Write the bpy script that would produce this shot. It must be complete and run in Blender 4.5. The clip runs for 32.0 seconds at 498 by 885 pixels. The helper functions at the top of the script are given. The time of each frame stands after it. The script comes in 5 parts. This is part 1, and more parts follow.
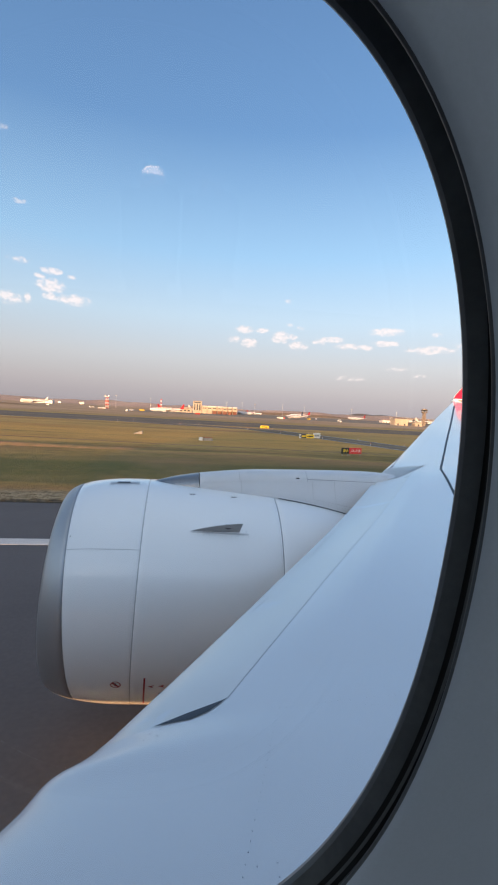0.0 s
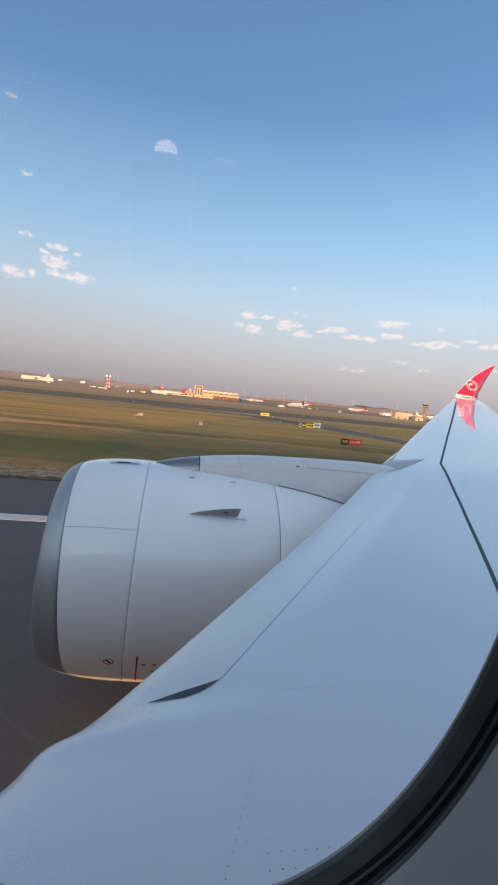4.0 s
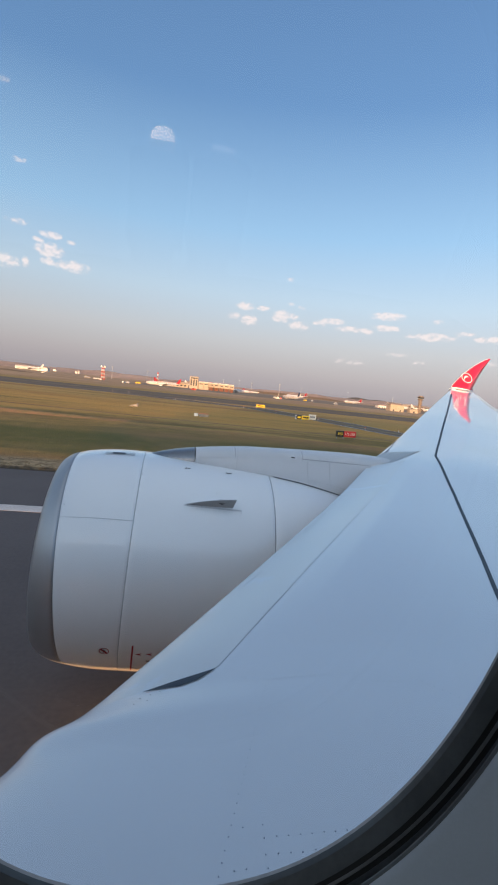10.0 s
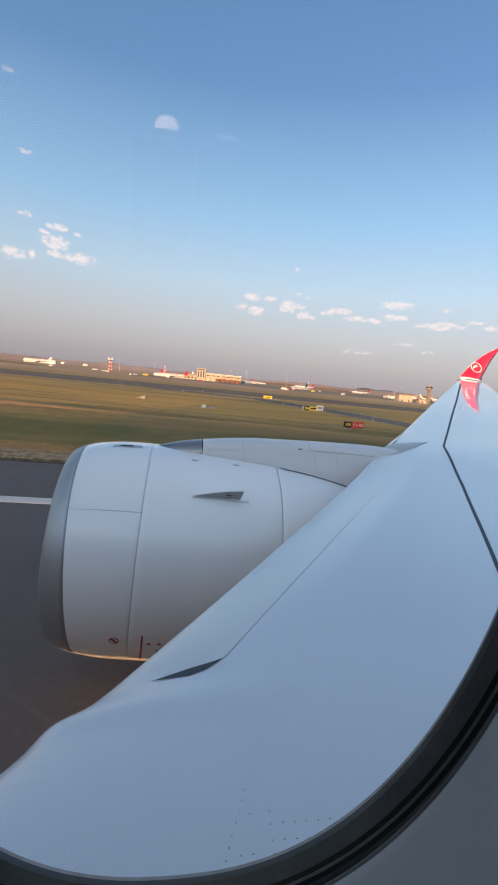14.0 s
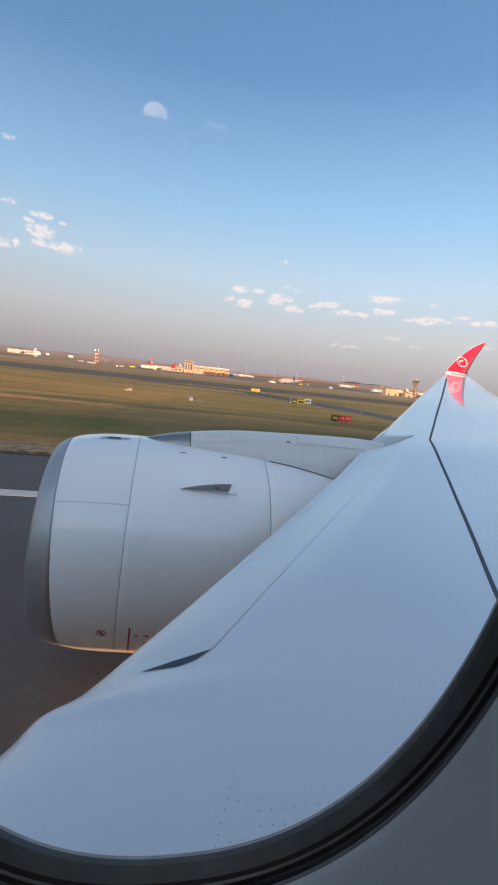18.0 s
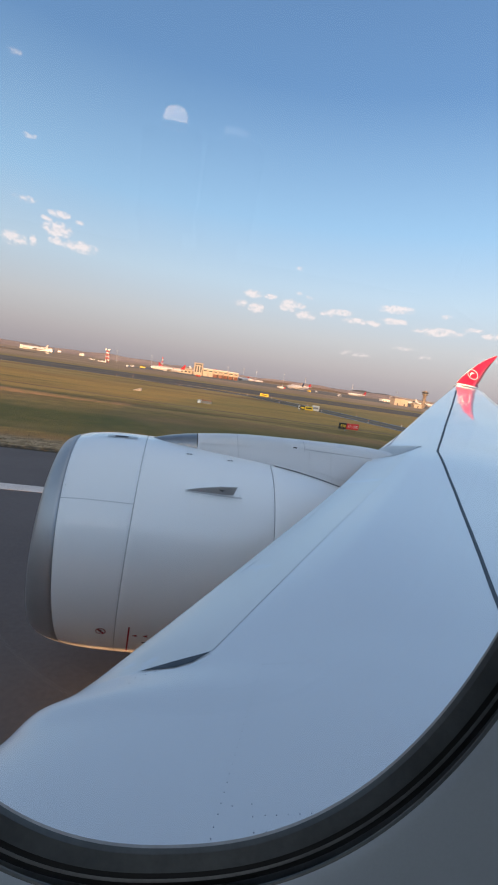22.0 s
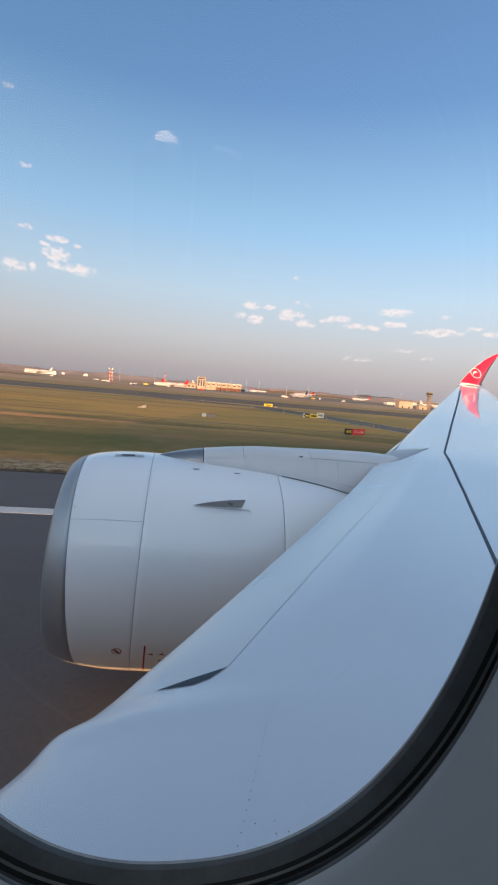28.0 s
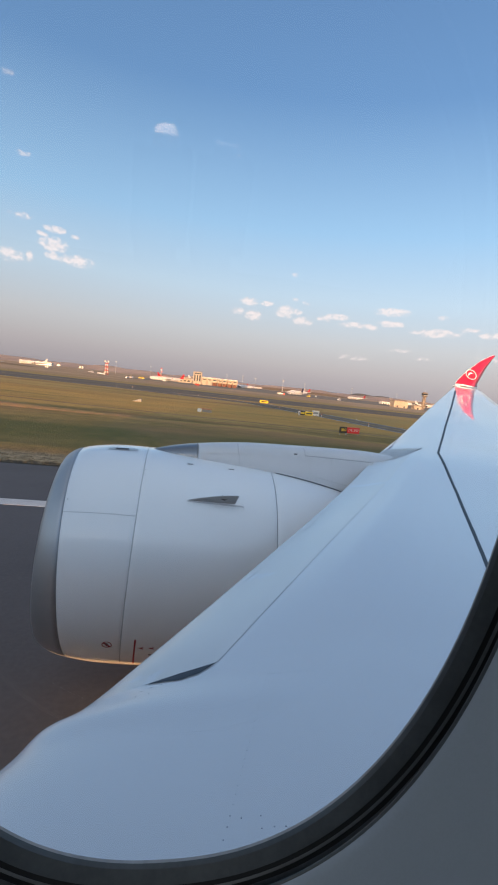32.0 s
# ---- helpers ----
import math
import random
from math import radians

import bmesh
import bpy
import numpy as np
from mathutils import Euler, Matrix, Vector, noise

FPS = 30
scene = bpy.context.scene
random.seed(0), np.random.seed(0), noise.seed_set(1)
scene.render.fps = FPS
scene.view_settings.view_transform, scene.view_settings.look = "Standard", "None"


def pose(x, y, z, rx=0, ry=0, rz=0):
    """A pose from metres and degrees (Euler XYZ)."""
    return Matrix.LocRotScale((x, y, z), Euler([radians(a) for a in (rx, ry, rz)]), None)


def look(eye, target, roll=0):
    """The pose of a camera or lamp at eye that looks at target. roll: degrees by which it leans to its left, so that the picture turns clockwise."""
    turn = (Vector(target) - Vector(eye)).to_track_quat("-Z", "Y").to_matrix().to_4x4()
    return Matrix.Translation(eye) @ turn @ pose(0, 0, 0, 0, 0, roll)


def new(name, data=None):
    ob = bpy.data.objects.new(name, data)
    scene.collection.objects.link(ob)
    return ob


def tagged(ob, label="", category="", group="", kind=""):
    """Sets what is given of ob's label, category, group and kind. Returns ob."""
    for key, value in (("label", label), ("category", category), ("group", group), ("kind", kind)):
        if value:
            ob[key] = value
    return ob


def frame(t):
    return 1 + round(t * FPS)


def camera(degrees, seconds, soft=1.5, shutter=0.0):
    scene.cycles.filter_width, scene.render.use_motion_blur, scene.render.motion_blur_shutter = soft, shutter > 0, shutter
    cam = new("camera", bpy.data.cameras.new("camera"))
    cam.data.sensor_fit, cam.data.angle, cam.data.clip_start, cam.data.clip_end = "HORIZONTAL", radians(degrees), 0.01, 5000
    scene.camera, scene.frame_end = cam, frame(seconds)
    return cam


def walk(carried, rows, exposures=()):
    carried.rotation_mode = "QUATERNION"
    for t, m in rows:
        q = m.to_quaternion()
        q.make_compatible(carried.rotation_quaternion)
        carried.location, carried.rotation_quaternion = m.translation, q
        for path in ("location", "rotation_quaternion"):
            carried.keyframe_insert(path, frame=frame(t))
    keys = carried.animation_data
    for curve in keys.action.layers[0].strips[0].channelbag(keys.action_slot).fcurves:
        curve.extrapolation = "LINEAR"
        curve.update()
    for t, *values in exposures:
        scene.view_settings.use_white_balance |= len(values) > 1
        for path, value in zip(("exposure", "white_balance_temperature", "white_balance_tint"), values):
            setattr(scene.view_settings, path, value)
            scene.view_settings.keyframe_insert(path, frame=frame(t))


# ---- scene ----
cam = camera(56.4, 32.0, soft=2.0)

# seconds, yaw, pitch, roll, x, y, z: x runs aft, y outboard, z up from the runway
ROWS = [
    (0, -8.98, -3.71, 3.14, 0.0376, -0.0222, 6.0224),
    (0.5, -8.51, -3.93, 3.50, 0.0128, -0.0147, 6.0187),
    (1, -8.19, -4.44, 3.81, -0.0051, -0.0209, 6.0033),
    (1.5, -7.82, -4.80, 3.99, 0.0217, -0.0097, 6.0203),
    (2, -7.74, -5.23, 4.23, -0.0016, -0.0029, 6.0010),
    (2.5, -7.89, -5.57, 4.56, 0.0108, 0.0070, 6.0050),
    (3, -8.35, -5.65, 4.96, 0.0076, -0.0018, 6.0126),
    (3.5, -8.85, -5.40, 5.29, 0.0095, -0.0003, 6.0011),
    (5.5, -9.50, -5.23, 6.60, -0.0022, 0.0014, 5.9946),
    (6, -9.39, -5.11, 6.35, -0.0014, -0.0098, 5.9971),
    (6.5, -9.51, -5.38, 6.20, -0.0019, -0.0037, 5.9949),
    (7, -9.72, -5.75, 6.30, -0.0002, 0.0025, 5.9941),
    (7.5, -9.99, -5.81, 6.32, 0.0003, 0.0053, 5.9940),
    (8, -10.07, -5.99, 6.46, -0.0003, 0.0066, 5.9943),
    (8.5, -10.01, -5.88, 6.40, 0.0033, 0.0039, 5.9944),
    (9, -9.98, -5.89, 6.42, 0.0090, 0.0016, 5.9971),
    (9.5, -9.95, -6.17, 6.39, 0.0043, 0.0040, 5.9939),
    (10, -9.87, -6.30, 6.07, -0.0007, 0.0059, 5.9904),
    (10.5, -9.70, -6.51, 5.84, 0.0041, 0.0029, 5.9901),
    (11, -9.67, -6.65, 5.99, 0.0142, 0.0012, 6.0043),
    (11.5, -9.72, -6.89, 6.30, -0.0049, 0.0067, 5.9924),
    (12, -9.77, -7.13, 6.59, -0.0073, 0.0183, 5.9787),
    (12.5, -9.43, -7.14, 6.59, -0.0186, 0.0015, 5.9744),
    (13, -9.16, -7.03, 6.25, 0.0079, 0.0055, 5.9916),
    (13.5, -8.93, -7.49, 5.82, 0.0084, 0.0025, 5.9951),
    (14, -9.04, -7.46, 5.66, 0.0088, -0.0001, 5.9989),
    (14.5, -9.33, -7.70, 5.42, -0.0097, 0.0119, 5.9779),
    (16.5, -10.52, -7.47, 5.55, -0.0014, 0.0068, 5.9900),
    (17, -10.55, -7.29, 5.92, -0.0013, -0.0021, 5.9899),
    (17.5, -10.56, -7.62, 5.88, 0.0031, 0.0013, 5.9927),
    (18, -10.66, -8.16, 6.10, -0.0002, 0.0023, 5.9904),
    (18.5, -10.66, -8.35, 6.22, 0.0026, 0.0102, 5.9897),
    (19, -10.44, -8.57, 6.17, 0.0061, 0.0158, 5.9877),
    (19.5, -10.26, -8.60, 6.85, 0.0063, 0.0095, 5.9976),
    (20, -10.20, -8.05, 7.79, 0.0084, 0.0003, 6.0060),
    (20.5, -10.23, -7.27, 8.48, -0.0059, 0.0097, 5.9879),
    (21, -10.21, -7.51, 8.29, -0.0182, 0.0146, 5.9666),
    (21.5, -10.13, -8.02, 8.47, -0.0137, 0.0102, 5.9745),
    (22, -9.79, -7.72, 8.25, -0.0059, 0.0030, 5.9819),
    (22.5, -9.30, -7.46, 7.46, -0.0080, 0.0098, 5.9796),
    (23, -9.04, -7.70, 6.84, -0.0080, 0.0130, 5.9747),
    (23.5, -9.09, -7.96, 6.90, -0.0073, 0.0021, 5.9836),
    (24, -9.38, -7.45, 7.30, -0.0043, -0.0123, 5.9906),
    (24.5, -9.57, -6.92, 6.81, -0.0142, -0.0080, 5.9801),
    (26.5, -9.07, -6.63, 5.45, 0.0037, -0.0159, 6.0042),
    (27, -8.78, -6.69, 5.36, 0.0071, -0.0096, 6.0039),
    (27.5, -8.74, -6.56, 5.04, 0.0052, -0.0129, 6.0069),
    (28, -8.84, -6.48, 5.02, 0.0036, -0.0216, 6.0053),
    (28.5, -9.21, -6.38, 5.03, 0.0055, -0.0154, 6.0083),
    (29, -9.65, -6.39, 5.19, 0.0082, -0.0157, 6.0063),
    (29.5, -9.94, -6.50, 5.32, 0.0062, -0.0130, 6.0066),
    (30, -9.98, -6.55, 5.66, 0.0056, -0.0162, 6.0044),
    (30.5, -9.86, -6.63, 5.96, 0.0081, -0.0130, 6.0075),
    (31, -9.73, -6.74, 6.17, 0.0107, -0.0158, 6.0074),
    (31.5, -9.60, -6.84, 6.16, 0.0083, -0.0143, 6.0080),
    (32, -9.53, -6.88, 6.33, 0.0062, -0.0176, 6.0050),
]
walk(cam, [(t, Matrix.Translation((x, y, z)) @ pose(0, 0, 0, 0, 0, yaw) @ pose(0, 0, 0, 90 + pitch) @ pose(0, 0, 0, 0, 0, roll))
           for t, yaw, pitch, roll, x, y, z in ROWS],
     exposures=[(0, 1.62), (1.5, 1.50), (5, 1.46), (32, 1.48)])

# ---- world, sun ----
SUN_ELEVATION, SUN_AZIMUTH = 2.7, -19.0   # degrees; the sun stands low over the port side, towards the nose
SUN_FROM = Vector((math.sin(radians(SUN_AZIMUTH)), -math.cos(radians(SUN_AZIMUTH)), math.tan(radians(SUN_ELEVATION))))
world = bpy.data.worlds.new("evening_sky")
scene.world = world
world.use_nodes = True


class Nodes:
    """A short way to write node trees."""
    def __init__(self, tree):
        self.tree = tree

    def add(self, kind, **sets):
        n = self.tree.nodes.new(kind)
        for k, v in sets.items():
            if k in n.inputs:
                n.inputs[k].default_value = v
            else:
                setattr(n, k, v)
        return n

    def link(self, a, b):
        self.tree.links.new(a, b)

    def math(self, op, a, b=None, clamp=False):
        n = self.tree.nodes.new("ShaderNodeMath")
        n.operation, n.use_clamp = op, clamp
        for i, v in enumerate((a, b)):
            if v is None:
                continue
            if isinstance(v, (int, float)):
                n.inputs[i].default_value = v
            else:
                self.link(v, n.inputs[i])
        return n.outputs[0]

    def mix(self, fac, a, b):
        n = self.tree.nodes.new("ShaderNodeMix")
        n.data_type = "RGBA"
        for i, v in ((0, fac), (6, a), (7, b)):
            if isinstance(v, (int, float)):
                n.inputs[i].default_value = v
            elif isinstance(v, tuple):
                n.inputs[i].default_value = (*v, 1)
            else:
                self.link(v, n.inputs[i])
        return n.outputs[2]

    def noise(self, vec, scale, detail=4, rough=0.55):
        n = self.add("ShaderNodeTexNoise", Scale=scale, Detail=detail, Roughness=rough)
        if vec is not None:
            self.link(vec, n.inputs["Vector"])
        return n.outputs[0]

    def ramp(self, v, lo, hi):
        n = self.add("ShaderNodeMapRange")
        n.inputs[1].default_value, n.inputs[2].default_value = lo, hi
        n.interpolation_type = "SMOOTHSTEP"
        self.link(v, n.inputs[0])
        return n.outputs[0]


def build_sky():
    world.node_tree.nodes.clear()
    w = Nodes(world.node_tree)
    sky = w.add("ShaderNodeTexSky")
    sky.sky_type, sky.sun_disc = "NISHITA", False
    sky.sun_elevation, sky.sun_rotation = radians(SUN_ELEVATION), radians(180 - SUN_AZIMUTH)
    sky.altitude, sky.air_density, sky.dust_density, sky.ozone_density = 100, SKY_AIR, SKY_DUST, SKY_OZONE
    co = w.add("ShaderNodeTexCoord").outputs["Generated"]
    xyz = w.add("ShaderNodeSeparateXYZ")
    w.link(co, xyz.inputs[0])
    # fair-weather clouds: puffs round a few bearings (degrees aft of abeam, height, half width, half height)
    az = w.math("ARCTAN2", xyz.outputs[0], xyz.outputs[1])
    el = w.math("ARCSINE", xyz.outputs[2])
    stretch = w.add("ShaderNodeMapping")
    stretch.inputs["Scale"].default_value = (1, 1, 1.45)
    w.link(co, stretch.inputs[0])
    warp = w.noise(stretch.outputs[0], 90, 4, 0.5)
    lower = w.add("ShaderNodeMapping")
    lower.inputs["Location"].default_value = (0, 0, -0.006)
    w.link(stretch.outputs[0], lower.inputs[0])
    below = w.noise(lower.outputs[0], 90, 4, 0.5)
    total = None
    for a0, e0, wa, we, full in CLOUDS:
        da = w.math("DIVIDE", w.math("SUBTRACT", az, radians(a0)), radians(wa))
        de = w.math("DIVIDE", w.math("SUBTRACT", el, radians(e0)), radians(we))
        r = w.math("SQRT", w.math("ADD", w.math("MULTIPLY", da, da), w.math("MULTIPLY", de, de)))
        puff = w.math("MULTIPLY", w.math("SUBTRACT", 1.0, w.math("MULTIPLY", r, r), clamp=True), full)
        total = puff if total is None else w.math("MAXIMUM", total, puff)
    wisp = w.noise(stretch.outputs[0], 260, 4, 0.62)
    dens = w.math("ADD", w.math("ADD", w.math("MULTIPLY", total, 1.15), w.math("MULTIPLY", w.math("SUBTRACT", warp, 0.62), 2.2)), w.math("MULTIPLY", w.math("SUBTRACT", wisp, 0.5), 1.1))
    mask = w.math("MULTIPLY", w.math("MULTIPLY", w.ramp(dens, -0.12, 0.95), w.ramp(total, 0.0, 0.50)), 0.70)
    # sunlit crowns over lilac-grey undersides
    lit = w.ramp(w.math("ADD", w.math("SUBTRACT", warp, below), w.math("MULTIPLY", w.math("SUBTRACT", dens, 0.45), 0.16)), -0.12, 0.10)
    cloud = w.mix(lit, CLOUD_SHADE, CLOUD_LIGHT)
    # evening haze: a soft gradient by height, the same all round
    ramp = w.add("ShaderNodeValToRGB")
    ramp.color_ramp.elements.remove(ramp.color_ramp.elements[0])
    ramp.color_ramp.elements[0].position, ramp.color_ramp.elements[0].color = 0.0, (*HAZE[0][1], 1)
    for e, c in HAZE[1:]:
        ramp.color_ramp.elements.new(e / 90).color = (*c, 1)
    w.link(w.math("DIVIDE", el, radians(90)), ramp.inputs[0])
    air = w.mix(HAZE_SHARE, sky.outputs[0], ramp.outputs[0])
    # the eastern sky is a little deeper towards the nose than towards the tail
    turn = w.math("ADD", w.math("MULTIPLY", w.math("SINE", w.math("SUBTRACT", az, radians(8))), 0.16), 1.0)
    deep = w.add("ShaderNodeMix")
    deep.data_type, deep.blend_type = "RGBA", "MULTIPLY"
    deep.inputs[0].default_value = 1.0
    w.link(air, deep.inputs[6])
    w.link(turn, deep.inputs[7])
    air = deep.outputs[2]
    # the bright hazy air round the low sun
    dot = w.add("ShaderNodeVectorMath")
    dot.operation = "DOT_PRODUCT"
    w.link(co, dot.inputs[0])
    dot.inputs[1].default_value = SUN_FROM.normalized()
    off = w.math("DIVIDE", w.math("ARCCOSINE", w.math("MINIMUM", dot.outputs["Value"], 1.0)), radians(AUREOLE[1]))
    halo = w.math("EXPONENT", w.math("MULTIPLY", w.math("MULTIPLY", off, off), -1.0))
    add = w.add("ShaderNodeMix")
    add.data_type, add.blend_type = "RGBA", "ADD"
    w.link(halo, add.inputs[0])
    w.link(air, add.inputs[6])
    add.inputs[7].default_value = (*AUREOLE[0], 1)
    wide = w.math("DIVIDE", w.math("ARCCOSINE", w.math("MINIMUM", dot.outputs["Value"], 1.0)), radians(WEST_GLOW[1]))
    west = w.add("ShaderNodeMix")
    west.data_type, west.blend_type = "RGBA", "ADD"
    w.link(w.math("EXPONENT", w.math("MULTIPLY", w.math("MULTIPLY", wide, wide), -1.0)), west.inputs[0])
    w.link(add.outputs[2], west.inputs[6])
    west.inputs[7].default_value = (*WEST_GLOW[0], 1)
    glow = w.mix(mask, west.outputs[2], cloud)
    bg = w.add("ShaderNodeBackground", Strength=SKY_STRENGTH)
    w.link(glow, bg.inputs[0])
    w.link(bg.outputs[0], w.add("ShaderNodeOutputWorld").inputs[0])


SKY_STRENGTH, SKY_AIR, SKY_DUST, SKY_OZONE = 0.15, 1.0, 4.0, 3.0
HAZE_SHARE = 0.80
WEST_GLOW = ((2.75, 3.1, 3.2), 46.0)
AUREOLE = ((44, 29, 15), 14.0)
HAZE = [(0, (1.25, 1.12, 1.18)), (3, (1.60, 1.46, 1.50)), (6, (1.80, 1.76, 1.81)), (11, (1.66, 2.00, 2.30)), (18, (1.06, 1.68, 2.34)),
        (30, (0.46, 0.88, 1.58)), (42, (0.345, 0.665, 1.26)), (60, (0.85, 1.05, 1.38)), (90, (1.25, 1.38, 1.50))]
CLOUD_LIGHT, CLOUD_SHADE = (2.75, 2.36, 2.24), (2.25, 2.03, 2.02)
# bearing aft of abeam, height, half width, half height in degrees, and how full
CLOUDS = [(-14.6, 14.1, 1.5, 0.5, 1), (-15.7, 13.5, 0.8, 0.35, 0.9), (-14.6, 12.6, 1.9, 1.0, 1), (-14.7, 11.5, 1.0, 0.6, 0.9), (-12.2, 11.4, 2.3, 0.8, 1),
          (-16.9, 11.0, 0.5, 0.7, 1), (-18.7, 10.8, 1.6, 0.9, 0.9), (-12.5, 13.8, 0.7, 0.3, 0.7), (-17.9, 14.8, 1.5, 0.5, 0.7), (-19.9, 26.3, 1.1, 0.4, 0.6),
          (-17.9, 20.3, 1.0, 0.35, 0.6), (7.7, 9.9, 1.4, 0.65, 1), (9.9, 9.9, 1.1, 0.4, 0.9), (6.5, 8.7, 1.2, 0.5, 0.95), (8.3, 8.4, 1.3, 0.8, 1),
          (12.1, 9.2, 1.5, 0.95, 1), (13.6, 9.3, 0.8, 0.5, 0.8), (14.3, 8.3, 1.5, 0.7, 0.85), (13.1, 10.7, 0.7, 0.3, 0.6), (14.5, 10.4, 0.7, 0.3, 0.6),
          (18.3, 9.1, 2.3, 0.5, 0.95), (16.8, 8.8, 1.2, 0.4, 0.8), (24.6, 10.1, 2.5, 0.6, 1), (20.3, 8.4, 2.1, 0.45, 0.95), (24.6, 8.8, 2.1, 0.45, 1),
          (22.3, 8.3, 1.3, 0.45, 0.9), (29.6, 8.1, 3.4, 0.6, 1), (33.1, 8.6, 1.6, 0.35, 0.9), (35.8, 8.1, 2.2, 0.5, 1), (39.6, 8.4, 2.4, 0.5, 1),
          (12.8, 13.4, 0.7, 0.35, 0.5), (30.0, 9.8, 0.9, 0.4, 0.6), (20.9, 4.7, 3.2, 0.5, 0.5), (26.0, 5.9, 2.2, 0.3, 0.5), (28.5, 5.2, 1.8, 0.3, 0.5), (35.0, 5.6, 3.0, 0.35, 0.5)]
build_sky()

sun = new("sun", bpy.data.lights.new("sun", "SUN"))
sun.data.energy, sun.data.angle, sun.data.color = 2.9, radians(0.5), (1.0, 0.51, 0.21)
sun.matrix_world = look(SUN_FROM * 50, (0, 0, 0))

# ---- materials ----


def material(name, color, rough=0.5, metal=0.0, coat=0.0, vary=0.12, scale=3.0, fine=60.0, bump=0.0, second=None, spec=0.5):
    """A surface with stains at two scales, a varying gloss and a fine relief."""
    m = bpy.data.materials.new(name)
    m.use_nodes = True
    m.node_tree.nodes.clear()
    n = Nodes(m.node_tree)
    co = n.add("ShaderNodeTexCoord").outputs["Object"]
    big, small = n.noise(co, scale, 5), n.noise(co, fine, 4)
    mixed = n.math("ADD", n.math("MULTIPLY", big, 0.65), n.math("MULTIPLY", small, 0.35))
    other = second or tuple(c * (1 - 2.2 * vary) for c in color)
    tint = n.mix(n.ramp(mixed, 0.34, 0.66), other, color)
    p = n.add("ShaderNodeBsdfPrincipled", Metallic=metal)
    p.inputs["Coat Weight"].default_value, p.inputs["Coat Roughness"].default_value = coat, 0.04
    p.inputs["Specular IOR Level"].default_value = spec
    n.link(tint, p.inputs["Base Color"])
    n.link(n.math("ADD", n.math("MULTIPLY", mixed, 0.16), rough - 0.08, clamp=True), p.inputs["Roughness"])
    if bump:
        b = n.add("ShaderNodeBump", Strength=bump, Distance=0.02)
        n.link(small, b.inputs["Height"])
        n.link(b.outputs[0], p.inputs["Normal"])
    n.link(p.outputs[0], n.add("ShaderNodeOutputMaterial").inputs[0])
    return m


WHITE = material("white_paint", (0.86, 0.86, 0.86), 0.34, coat=1.0, vary=0.015, scale=0.6, fine=25)
WING = material("wing_paint", (0.735, 0.745, 0.77), 0.36, coat=0.9, vary=0.02, scale=0.5, fine=30)
GREY = material("grey_paint", (0.42, 0.43, 0.45), 0.4, coat=0.2, vary=0.04)
PYLON = material("pylon_paint", (0.60, 0.60, 0.61), 0.36, coat=0.4, vary=0.03)
NOSE_METAL = material("dark_bare_metal", (0.22, 0.24, 0.27), 0.3, metal=0.6, vary=0.06, scale=5)
METAL = material("bare_metal", (0.47, 0.47, 0.48), 0.44, metal=0.7, vary=0.05, scale=5)
DARK = material("dark_sealant", (0.048, 0.062, 0.082), 0.6, vary=0.1)
RED = material("red_paint", (0.60, 0.010, 0.04), 0.32, coat=0.5, vary=0.04)
EMBLEM = material("emblem_white", (0.82, 0.80, 0.80), 0.4, vary=0.02)
MARK = material("marking_red", (0.30, 0.01, 0.02), 0.5, vary=0.05)
MARK_DARK = material("marking_dark", (0.03, 0.03, 0.035), 0.5, vary=0.05)
RUBBER = material("black_rubber", (0.088, 0.100, 0.108), 0.33, vary=0.12, scale=30, fine=250, bump=0.02)
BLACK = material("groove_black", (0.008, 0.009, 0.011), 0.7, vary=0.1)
RUBBER_GREY = material("grey_rubber", (0.13, 0.137, 0.143), 0.45, vary=0.1, scale=40, fine=400)
# skylight caught on the rim's inner edge, put into a paler colour
LIP_PALE = material("lip_highlight", (0.36, 0.345, 0.335), 0.5, vary=0.15, scale=30, fine=200)
LINING = material("cabin_lining", (0.39, 0.46, 0.54), 0.6, vary=0.03, scale=6, fine=500, bump=0.02)
CARPET = material("cabin_carpet", (0.06, 0.065, 0.09), 0.9, vary=0.15, scale=8, fine=300, bump=0.3)
FABRIC = material("seat_fabric", (0.05, 0.05, 0.06), 0.85, vary=0.1, scale=20, fine=400, bump=0.2)
ASPHALT = material("runway_asphalt", (0.126, 0.121, 0.125), 0.85, vary=0.10, scale=0.15, fine=9, bump=0.15, spec=0.1)
TAXI = material("taxiway_asphalt", (0.225, 0.186, 0.156), 0.98, vary=0.12, scale=0.05, fine=3, bump=0.3, spec=0.0)
APRON = material("apron_concrete", (0.36, 0.28, 0.215), 0.98, vary=0.12, scale=0.02, fine=1, spec=0.0)
LINE = material("runway_paint", (0.62, 0.60, 0.58), 0.7, vary=0.1, scale=0.8, fine=12, bump=0.2)
LINE_YELLOW = material("taxi_paint", (0.50, 0.36, 0.08), 0.7, vary=0.1, scale=0.8, fine=12)


